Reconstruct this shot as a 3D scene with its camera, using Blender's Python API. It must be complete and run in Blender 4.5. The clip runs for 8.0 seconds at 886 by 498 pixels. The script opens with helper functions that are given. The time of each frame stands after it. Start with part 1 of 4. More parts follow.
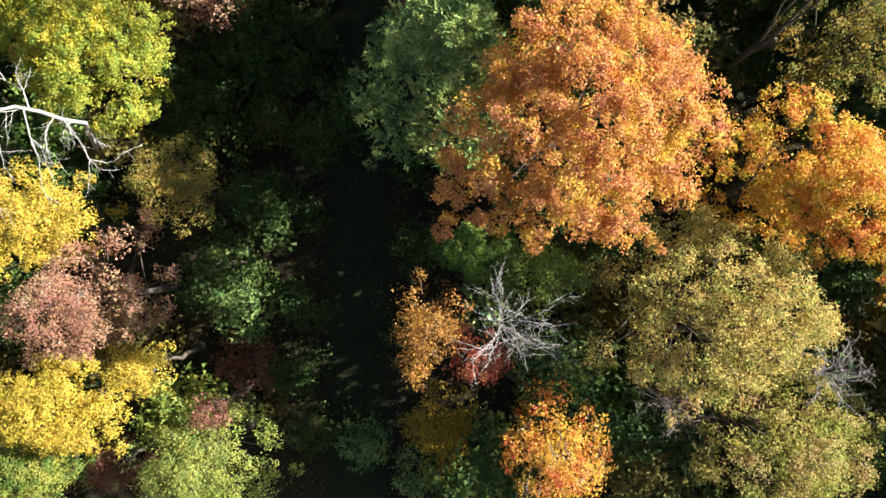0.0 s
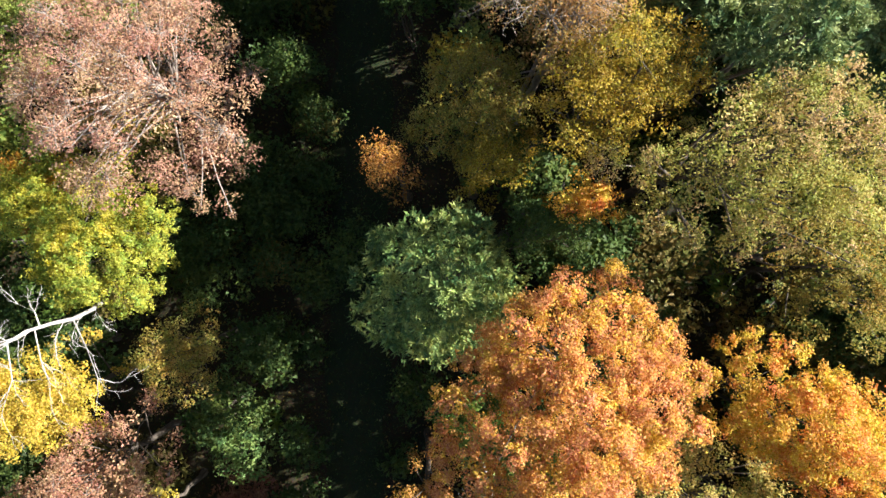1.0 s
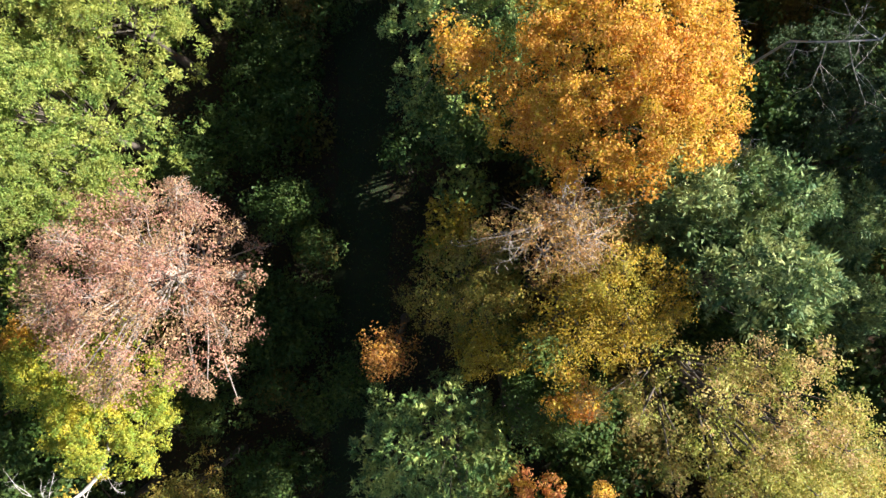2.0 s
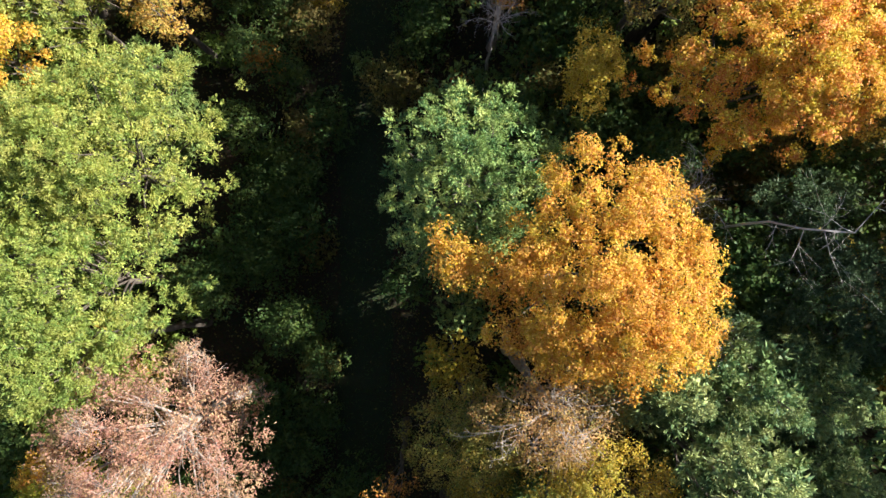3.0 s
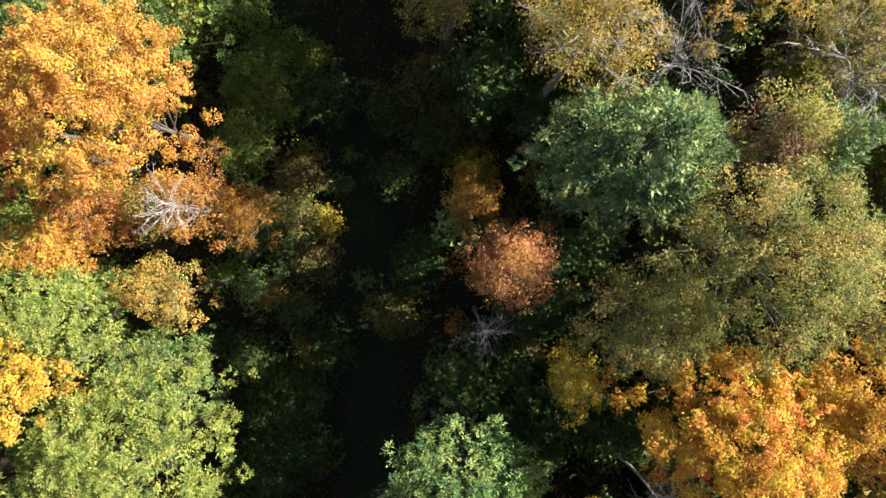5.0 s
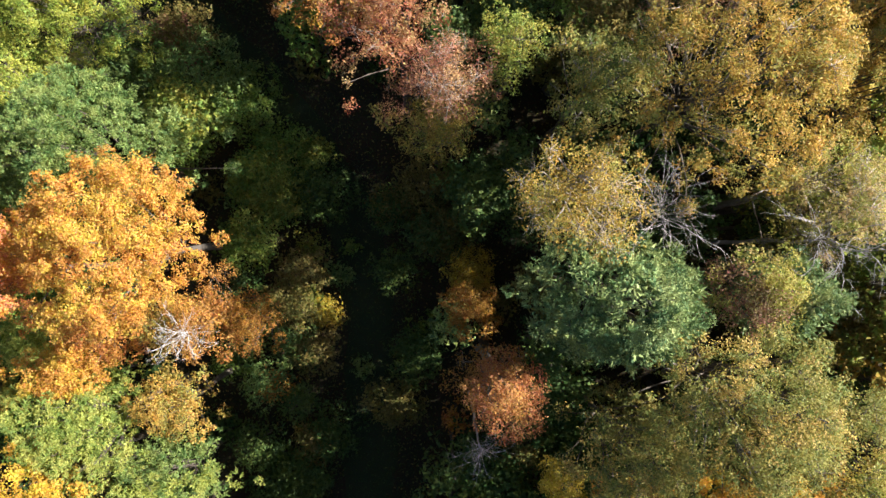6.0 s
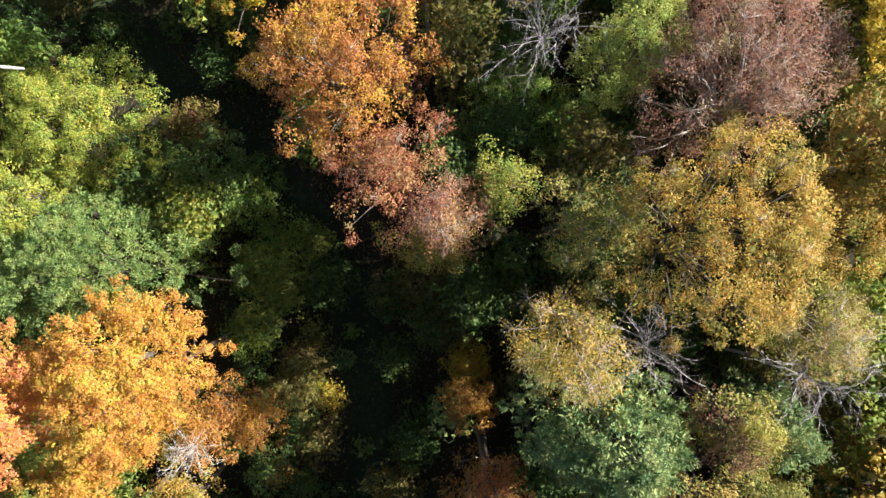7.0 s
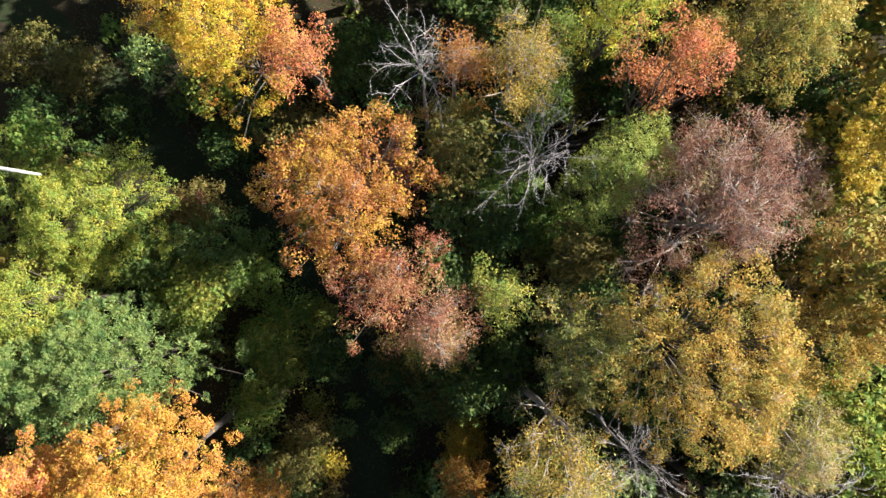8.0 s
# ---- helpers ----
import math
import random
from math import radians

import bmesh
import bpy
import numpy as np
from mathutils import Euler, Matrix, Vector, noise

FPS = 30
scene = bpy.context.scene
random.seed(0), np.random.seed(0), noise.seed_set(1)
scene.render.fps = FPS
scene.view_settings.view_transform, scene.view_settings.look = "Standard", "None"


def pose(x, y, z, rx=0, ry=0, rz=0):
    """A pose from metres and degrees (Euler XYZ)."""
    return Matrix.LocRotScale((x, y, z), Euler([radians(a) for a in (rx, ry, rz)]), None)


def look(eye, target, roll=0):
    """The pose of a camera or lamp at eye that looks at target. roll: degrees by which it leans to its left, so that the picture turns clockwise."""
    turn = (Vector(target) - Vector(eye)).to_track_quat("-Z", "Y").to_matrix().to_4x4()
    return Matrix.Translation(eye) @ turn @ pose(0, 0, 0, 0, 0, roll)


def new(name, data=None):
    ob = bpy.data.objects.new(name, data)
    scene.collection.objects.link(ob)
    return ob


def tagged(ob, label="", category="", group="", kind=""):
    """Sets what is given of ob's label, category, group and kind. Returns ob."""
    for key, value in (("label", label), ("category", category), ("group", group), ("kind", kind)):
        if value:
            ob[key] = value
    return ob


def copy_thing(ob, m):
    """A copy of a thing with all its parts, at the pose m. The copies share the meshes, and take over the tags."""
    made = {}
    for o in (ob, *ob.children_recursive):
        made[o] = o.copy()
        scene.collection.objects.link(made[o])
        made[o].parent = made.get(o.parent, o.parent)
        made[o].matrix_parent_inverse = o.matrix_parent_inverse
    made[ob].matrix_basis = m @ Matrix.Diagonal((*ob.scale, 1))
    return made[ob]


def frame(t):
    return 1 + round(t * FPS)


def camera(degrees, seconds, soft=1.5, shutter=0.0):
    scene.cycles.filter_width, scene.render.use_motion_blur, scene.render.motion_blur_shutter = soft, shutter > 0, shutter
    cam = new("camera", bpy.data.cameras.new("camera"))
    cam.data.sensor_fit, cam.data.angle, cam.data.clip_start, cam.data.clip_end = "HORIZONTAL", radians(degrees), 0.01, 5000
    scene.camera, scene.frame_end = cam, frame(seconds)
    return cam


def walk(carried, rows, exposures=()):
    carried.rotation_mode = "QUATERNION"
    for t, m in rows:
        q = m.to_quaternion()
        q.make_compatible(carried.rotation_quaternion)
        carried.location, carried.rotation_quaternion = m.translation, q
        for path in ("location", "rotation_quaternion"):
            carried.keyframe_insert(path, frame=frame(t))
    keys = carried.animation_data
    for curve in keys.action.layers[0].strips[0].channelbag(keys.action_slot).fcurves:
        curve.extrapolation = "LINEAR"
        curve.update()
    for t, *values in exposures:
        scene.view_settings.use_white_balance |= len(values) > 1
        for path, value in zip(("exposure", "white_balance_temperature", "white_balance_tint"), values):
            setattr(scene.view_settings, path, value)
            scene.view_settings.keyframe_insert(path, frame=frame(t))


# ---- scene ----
cam = camera(70.0, 8.0, soft=1.5)
PATH = [
    (0.0, pose(0.000, 0.000, 33.584, 0.02, -0.21, 0.06)),
    (0.5, pose(0.076, 3.730, 33.937, -0.12, -0.20, 0.34)),
    (1.0, pose(0.163, 7.284, 34.306, -0.31, -0.06, 0.60)),
    (1.5, pose(0.167, 10.558, 34.751, -0.07, -0.11, 0.58)),
    (2.0, pose(0.121, 13.661, 35.251, 0.20, -0.30, 0.56)),
    (2.2, pose(0.176, 14.843, 35.444, 0.39, -0.17, 0.57)),
    (3.3, pose(0.351, 21.631, 36.764, 0.18, 0.10, 0.06)),
    (3.5, pose(0.415, 23.006, 36.988, 0.00, 0.20, -0.11)),
    (4.0, pose(0.493, 26.103, 37.578, 0.09, 0.24, -0.29)),
    (4.5, pose(0.596, 29.251, 38.215, -0.09, 0.29, -0.35)),
    (4.7, pose(0.630, 30.594, 38.450, -0.33, 0.29, -0.53)),
    (5.8, pose(0.595, 36.881, 40.079, -0.32, -0.18, -0.45)),
    (6.0, pose(0.682, 37.892, 40.328, -0.13, -0.06, -0.47)),
    (6.5, pose(0.815, 40.526, 40.935, 0.01, 0.07, -0.50)),
    (7.0, pose(0.873, 43.148, 41.609, 0.18, 0.03, -0.42)),
    (7.5, pose(1.002, 45.784, 42.301, 0.19, 0.10, -0.37)),
    (8.0, pose(1.025, 47.960, 43.029, 0.24, 0.04, -0.37)),
]
walk(cam, PATH)

# ---- light ----
scene.view_settings.exposure = 1.93
SUN_UP, SUN_AZ = 33.0, 18.0   # elevation; heading from +x towards +y
sun_way = Vector((math.cos(radians(SUN_AZ)) * math.cos(radians(SUN_UP)),
                  math.sin(radians(SUN_AZ)) * math.cos(radians(SUN_UP)), math.sin(radians(SUN_UP))))
world = bpy.data.worlds.new("sky")
world.use_nodes = True
scene.world = world
wn = world.node_tree.nodes
sky = wn.new("ShaderNodeTexSky")
sky.sky_type, sky.sun_disc = "NISHITA", False
sky.sun_elevation, sky.sun_rotation = radians(SUN_UP), radians(90 - SUN_AZ)
wn["Background"].inputs["Strength"].default_value = 0.05
world.node_tree.links.new(sky.outputs["Color"], wn["Background"].inputs["Color"])
sun_data = bpy.data.lights.new("sun", "SUN")
sun_data.energy, sun_data.angle, sun_data.color = 5.0, radians(0.53), (1.0, 0.96, 0.89)
sun = new("sun", sun_data)
sun.matrix_world = look(sun_way * 120, (0, 0, 0))

# ---- materials ----
# Leaf colours: main, second (in broad patches), accent (single leaves).
PALETTES = {
    "ember": ((0.62, 0.285, 0.075), (0.66, 0.42, 0.06), (0.56, 0.17, 0.105)),
    "apricot": ((0.56, 0.29, 0.05), (0.55, 0.41, 0.06), (0.54, 0.20, 0.06)),
    "yellowlime": ((0.42, 0.42, 0.055), (0.58, 0.48, 0.055), (0.25, 0.31, 0.05)),
    "emberdark": ((0.46, 0.205, 0.05), (0.58, 0.37, 0.05), (0.35, 0.10, 0.05)),
    "oldgold": ((0.46, 0.365, 0.10), (0.60, 0.45, 0.13), (0.27, 0.27, 0.065)),
    "sagegreen": ((0.19, 0.26, 0.09), (0.32, 0.37, 0.135), (0.07, 0.125, 0.05)),
    "gold": ((0.62, 0.385, 0.045), (0.60, 0.28, 0.055), (0.56, 0.43, 0.05)),
    "goldorange": ((0.585, 0.345, 0.042), (0.56, 0.43, 0.05), (0.58, 0.25, 0.055)),
    "yellow": ((0.55, 0.44, 0.06), (0.46, 0.40, 0.05), (0.56, 0.35, 0.06)),
    "yellowgreen": ((0.235, 0.29, 0.055), (0.37, 0.355, 0.065), (0.14, 0.21, 0.045)),
    "limegreen": ((0.29, 0.34, 0.075), (0.34, 0.37, 0.085), (0.20, 0.26, 0.06)),
    "leafgreen": ((0.31, 0.37, 0.08), (0.42, 0.44, 0.11), (0.16, 0.22, 0.05)),
    "pinegreen": ((0.15, 0.22, 0.078), (0.28, 0.335, 0.12), (0.06, 0.11, 0.045)),
    "springlime": ((0.33, 0.365, 0.06), (0.44, 0.42, 0.07), (0.20, 0.265, 0.05)),
    "fern": ((0.19, 0.28, 0.08), (0.28, 0.36, 0.11), (0.10, 0.165, 0.05)),
    "bluegreen": ((0.17, 0.265, 0.075), (0.35, 0.42, 0.115), (0.065, 0.13, 0.045)),
    # pine green with the shade of taller trees put into the colour
    "shadepine": ((0.07, 0.12, 0.055), (0.09, 0.14, 0.06), (0.05, 0.08, 0.04)),
    "leafy": ((0.18, 0.28, 0.055), (0.26, 0.335, 0.065), (0.11, 0.19, 0.04)),
    "deepgreen": ((0.072, 0.128, 0.033), (0.11, 0.16, 0.036), (0.048, 0.086, 0.028)),
    "olivegold": ((0.34, 0.285, 0.065), (0.46, 0.335, 0.07), (0.20, 0.225, 0.05)),
    "goldolive": ((0.40, 0.305, 0.06), (0.25, 0.265, 0.06), (0.49, 0.27, 0.06)),
    "greenolive": ((0.265, 0.26, 0.065), (0.46, 0.34, 0.09), (0.145, 0.18, 0.05)),
    "paleolive": ((0.38, 0.35, 0.075), (0.47, 0.34, 0.14), (0.27, 0.29, 0.058)),
    "darkgold": ((0.41, 0.30, 0.035), (0.32, 0.285, 0.04), (0.50, 0.29, 0.04)),
    "tan": ((0.45, 0.295, 0.10), (0.31, 0.295, 0.085), (0.52, 0.28, 0.10)),
    "rust": ((0.44, 0.22, 0.05), (0.50, 0.27, 0.045), (0.34, 0.15, 0.045)),
    "fire": ((0.62, 0.44, 0.045), (0.55, 0.17, 0.05), (0.60, 0.30, 0.05)),
    "scarlet": ((0.50, 0.13, 0.075), (0.54, 0.19, 0.08), (0.40, 0.09, 0.06)),
    "claret": ((0.37, 0.12, 0.065), (0.40, 0.26, 0.11), (0.30, 0.08, 0.055)),
    "crimson": ((0.54, 0.205, 0.085), (0.56, 0.30, 0.08), (0.44, 0.13, 0.075)),
    "redpink": ((0.43, 0.205, 0.115), (0.45, 0.30, 0.12), (0.31, 0.125, 0.075)),
    "duskpink": ((0.47, 0.215, 0.155), (0.46, 0.29, 0.17), (0.36, 0.15, 0.105)),
    "pink": ((0.43, 0.25, 0.165), (0.46, 0.33, 0.175), (0.37, 0.185, 0.122)),
    "maroon": ((0.27, 0.115, 0.075), (0.34, 0.19, 0.10), (0.19, 0.075, 0.06)),
    "purplebrown": ((0.35, 0.19, 0.125), (0.32, 0.265, 0.12), (0.25, 0.085, 0.075)),
    "brownolive": ((0.16, 0.14, 0.04), (0.13, 0.15, 0.04), (0.23, 0.16, 0.045)),
}
MATERIALS = {}


def graph(name):
    mat = bpy.data.materials.new(name)
    mat.use_nodes = True
    tree_ = mat.node_tree
    tree_.nodes.clear()

    def node(kind, **values):
        n = tree_.nodes.new(kind)
        for key, value in values.items():
            n.inputs[key].default_value = value
        return n

    return mat, node, tree_.links.new


def blend(node, link, fac, a, b, mode="MIX"):
    m = node("ShaderNodeMix")
    m.data_type, m.blend_type = "RGBA", mode
    for socket, value in ((m.inputs[0], fac), (m.inputs[6], a), (m.inputs[7], b)):
        if isinstance(value, (int, float)):
            socket.default_value = value
        elif isinstance(value, tuple):
            socket.default_value = (*value, 1)
        else:
            link(value, socket)
    return m.outputs[2]


def remap(node, link, value, a, b, c=0.0, d=1.0):
    m = node("ShaderNodeMapRange", **{"From Min": a, "From Max": b, "To Min": c, "To Max": d})
    link(value, m.inputs["Value"])
    return m.outputs["Result"]


def leaf_material(palette):
    """Autumn leaves: broad patches of two hues, single leaves off-hue, light passing through the blade."""
    if palette in MATERIALS:
        return MATERIALS[palette]
    mat, node, link = graph("leaves_" + palette)
    c1, c2, c3 = PALETTES[palette]
    place, info, geo = node("ShaderNodeTexCoord"), node("ShaderNodeObjectInfo"), node("ShaderNodeNewGeometry")
    shift = node("ShaderNodeMath")
    shift.operation = "MULTIPLY"
    shift.inputs[1].default_value = 60.0
    link(info.outputs["Random"], shift.inputs[0])
    even = palette in ("ember", "gold", "goldorange", "yellow", "fire", "leafgreen", "apricot")
    patch = node("ShaderNodeTexNoise", Scale=0.9 if even else 0.6, Detail=3.0, Roughness=0.6)
    patch.noise_dimensions = "4D"
    link(place.outputs["Object"], patch.inputs["Vector"])
    link(shift.outputs[0], patch.inputs["W"])
    fine = node("ShaderNodeTexNoise", Scale=2.0, Detail=3.0)
    link(place.outputs["Object"], fine.inputs["Vector"])
    island = geo.outputs["Random Per Island"]
    # a leaf takes the hue of its patch, or now and then that of the next one
    stray = node("ShaderNodeMath")
    stray.operation = "MULTIPLY_ADD"
    stray.inputs[1].default_value = 0.10
    link(island, stray.inputs[0])
    link(patch.outputs["Fac"], stray.inputs[2])
    base = blend(node, link, remap(node, link, stray.outputs[0], 0.51, 0.64), c1, c2)
    tip = node("ShaderNodeMath")
    tip.operation = "MULTIPLY_ADD"
    tip.inputs[1].default_value = -0.08
    link(island, tip.inputs[0])
    link(fine.outputs["Fac"], tip.inputs[2])
    base = blend(node, link, remap(node, link, tip.outputs[0], 0.45, 0.54, 0.0, 0.85), base, c3)
    each = node("ShaderNodeHueSaturation")
    link(base, each.inputs["Color"])
    link(remap(node, link, info.outputs["Random"], 0, 1, 0.488, 0.510), each.inputs["Hue"])
    link(remap(node, link, info.outputs["Random"], 0, 1, 1.06, 0.92), each.inputs["Value"])
    hue = node("ShaderNodeHueSaturation")
    link(each.outputs["Color"], hue.inputs["Color"])
    wob = node("ShaderNodeMath")
    wob.operation = "FRACT"
    mul = node("ShaderNodeMath")
    mul.operation = "MULTIPLY"
    mul.inputs[1].default_value = 37.7
    link(island, mul.inputs[0])
    link(mul.outputs[0], wob.inputs[0])
    link(remap(node, link, wob.outputs[0], 0, 1, 0.84 if even else 0.78, 1.14 if even else 1.20), hue.inputs["Value"])
    turn = node("ShaderNodeMath")
    turn.operation = "MULTIPLY_ADD"
    turn.inputs[1].default_value = 0.034
    link(wob.outputs[0], turn.inputs[0])
    link(remap(node, link, fine.outputs["Fac"], 0.35, 0.65, 0.468, 0.500), turn.inputs[2])
    link(turn.outputs[0], hue.inputs["Hue"])
    # blotches and veins within a blade
    mottle = node("ShaderNodeTexNoise", Scale=24.0, Detail=2.0)
    link(place.outputs["Object"], mottle.inputs["Vector"])
    spots = node("ShaderNodeHueSaturation")
    link(hue.outputs["Color"], spots.inputs["Color"])
    link(remap(node, link, mottle.outputs["Fac"], 0.32, 0.68, 0.68, 1.30), spots.inputs["Value"])
    link(remap(node, link, mottle.outputs["Fac"], 0.32, 0.68, 1.12, 0.86), spots.inputs["Saturation"])
    colour = spots.outputs["Color"]
    blade = node("ShaderNodeBsdfPrincipled", Roughness=0.55)
    blade.inputs["Specular IOR Level"].default_value = 0.2
    link(colour, blade.inputs["Base Color"])
    glow = node("ShaderNodeBsdfTranslucent")
    link(colour, glow.inputs["Color"])
    both = node("ShaderNodeMixShader", Fac=0.2 if palette in ("pinegreen", "bluegreen", "sagegreen", "shadepine") else 0.46)   # needles let little through
    link(blade.outputs[0], both.inputs[1])
    link(glow.outputs[0], both.inputs[2])
    link(both.outputs[0], node("ShaderNodeOutputMaterial").inputs["Surface"])
    MATERIALS[palette] = mat
    return mat


def bark_material(name, dark, light, scale=9.0):
    """Bark: stretched furrows, lighter lichen patches, fine relief."""
    mat, node, link = graph("bark_" + name)
    place = node("ShaderNodeTexCoord")
    stretch = node("ShaderNodeMapping")
    stretch.inputs["Scale"].default_value = (1, 1, 0.25)
    link(place.outputs["Object"], stretch.inputs["Vector"])
    furrow = node("ShaderNodeTexNoise", Scale=scale, Detail=5.0, Roughness=0.65)
    link(stretch.outputs[0], furrow.inputs["Vector"])
    lichen = node("ShaderNodeTexNoise", Scale=1.7, Detail=3.0)
    link(place.outputs["Object"], lichen.inputs["Vector"])
    base = blend(node, link, remap(node, link, furrow.outputs["Fac"], 0.35, 0.62), dark, light)
    base = blend(node, link, remap(node, link, lichen.outputs["Fac"], 0.55, 0.72, 0, 0.45), base, tuple(min(1, c * 1.35) for c in light))
    skin = node("ShaderNodeBsdfPrincipled", Roughness=0.85)
    link(base, skin.inputs["Base Color"])
    bump = node("ShaderNodeBump", Strength=0.5, Distance=0.02)
    link(furrow.outputs["Fac"], bump.inputs["Height"])
    link(bump.outputs[0], skin.inputs["Normal"])
    link(skin.outputs[0], node("ShaderNodeOutputMaterial").inputs["Surface"])
    return mat


def soil_material(name, a, b, c, big, small):
    """Forest floor: two earths in broad patches, litter flecks, rough relief."""
    mat, node, link = graph(name)
    place = node("ShaderNodeTexCoord")
    broad = node("ShaderNodeTexNoise", Scale=big, Detail=4.0)
    flecks = node("ShaderNodeTexVoronoi", Scale=small)
    grit = node("ShaderNodeTexNoise", Scale=small * 0.6, Detail=5.0, Roughness=0.7)
    for n in (broad, flecks, grit):
        link(place.outputs["Object"], n.inputs["Vector"])
    base = blend(node, link, remap(node, link, broad.outputs["Fac"], 0.38, 0.62), a, b)
    base = blend(node, link, remap(node, link, grit.outputs["Fac"], 0.5, 0.7, 0, 0.8), base, c)
    base = blend(node, link, 0.35, base, flecks.outputs["Color"], "SOFT_LIGHT")
    skin = node("ShaderNodeBsdfPrincipled", Roughness=0.95)
    skin.inputs["Specular IOR Level"].default_value = 0.1
    link(base, skin.inputs["Base Color"])
    bump = node("ShaderNodeBump", Strength=0.6, Distance=0.05)
    link(grit.outputs["Fac"], bump.inputs["Height"])
    link(bump.outputs[0], skin.inputs["Normal"])
    link(skin.outputs[0], node("ShaderNodeOutputMaterial").inputs["Surface"])
    return mat


BARK = {"brown": bark_material("brown", (0.035, 0.028, 0.022), (0.11, 0.088, 0.07)),
        "bone": bark_material("bone", (0.26, 0.24, 0.22), (0.50, 0.47, 0.44), 5.0),
        "ashgrey": bark_material("ashgrey", (0.15, 0.132, 0.13), (0.36, 0.325, 0.32), 6.0),
        "pale": bark_material("pale", (0.16, 0.13, 0.11), (0.34, 0.29, 0.25), 6.0)}
# soil darker than real litter, so sunlit gaps look as dark as shade
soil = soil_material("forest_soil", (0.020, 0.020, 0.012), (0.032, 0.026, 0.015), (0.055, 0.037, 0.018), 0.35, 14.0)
# track turf is near black: the trees' shade is put into its colour
track_soil = soil_material("shaded_track_turf", (0.018, 0.028, 0.013), (0.024, 0.030, 0.014), (0.04, 0.042, 0.02), 0.5, 22.0)


# ---- mesh helpers ----
def mesh_object(name, verts, faces, material, parent=None, label="", smooth=True):
    me = bpy.data.meshes.new(name)
    me.from_pydata(verts, [], faces)
    me.materials.append(material)
    if smooth:
        me.shade_smooth()
    ob = new(name, me)
    ob.parent = parent
    return tagged(ob, label)


def blades(name, centre, along, normal, length, width, material, parent):
    """Many small pointed leaves, one three-cornered blade each."""
    n = len(centre)
    along = along - normal * np.sum(along * normal, axis=1, keepdims=True)
    along /= np.linalg.norm(along, axis=1, keepdims=True) + 1e-9
    side = np.cross(normal, along)
    l, w = length[:, None] * 0.55, width[:, None] * 0.5
    co = np.empty((n, 3, 3), np.float32)
    co[:, 0] = centre - along * l * 0.7 + side * w
    co[:, 1] = centre + along * l
    co[:, 2] = centre - along * l * 0.7 - side * w
    me = bpy.data.meshes.new(name)
    me.vertices.add(n * 3)
    me.loops.add(n * 3)
    me.polygons.add(n)
    me.vertices.foreach_set("co", co.ravel())
    me.loops.foreach_set("vertex_index", np.arange(n * 3, dtype=np.int32))
    me.polygons.foreach_set("loop_start", np.arange(0, n * 3, 3, dtype=np.int32))
    me.update(calc_edges=True)
    me.materials.append(material)
    ob = new(name, me)
    ob.parent = parent
    return ob


class Wood:
    """Collects tapered tubes for a trunk, its limbs and twigs."""

    def __init__(self):
        self.verts, self.faces = [], []

    def tube(self, points, radii, sides):
        start = len(self.verts)
        pts = [Vector(p) for p in points]
        for i, (p, r) in enumerate(zip(pts, radii)):
            way = (pts[min(i + 1, len(pts) - 1)] - pts[max(i - 1, 0)])
            way = way.normalized() if way.length > 1e-6 else Vector((0, 0, 1))
            a = way.orthogonal().normalized()
            b = way.cross(a)
            for k in range(sides):
                t = 2 * math.pi * k / sides
                self.verts.append(p + (a * math.cos(t) + b * math.sin(t)) * r)
        for i in range(len(pts) - 1):
            for k in range(sides):
                o, m = start + i * sides, (k + 1) % sides
                self.faces.append((o + k, o + m, o + sides + m, o + sides + k))
        self.faces.append(tuple(range(start + (len(pts) - 1) * sides, start + len(pts) * sides)))

    def limb(self, a, b, r0, r1, rng, sides=5, steps=4, sag=0.12, sway=0.07):
        a, b = np.asarray(a, float), np.asarray(b, float)
        d = np.linalg.norm(b - a)
        bow = rng.normal(0, sway, 3) * d + np.array((0, 0, sag * d))
        pts, rad = [], []
        for i in range(steps + 1):
            t = i / steps
            pts.append(a + (b - a) * t + bow * 4 * t * (1 - t) * 0.5 + rng.normal(0, 0.012, 3) * d * (0 < i < steps))
            rad.append(r0 + (r1 - r0) * t)
        self.tube(pts, rad, sides)
        return pts

    def build(self, name, material, parent, label=""):
        return mesh_object(name, self.verts, self.faces, material, parent, label)


def unit(v):
    return v / (np.linalg.norm(v, axis=-1, keepdims=True) + 1e-9)


def outline(spread, rx, ry):
    """How far a crown reaches in each direction: from twelve radii, one each 30 degrees from east, or an ellipse."""
    if not spread:
        return lambda a: 1.0 / np.hypot(np.cos(a) / rx, np.sin(a) / ry)
    at, r = np.arange(13) * math.pi / 6, np.array(tuple(spread) + (spread[0],))
    return lambda a: np.interp(np.mod(a, 2 * math.pi), at, r)


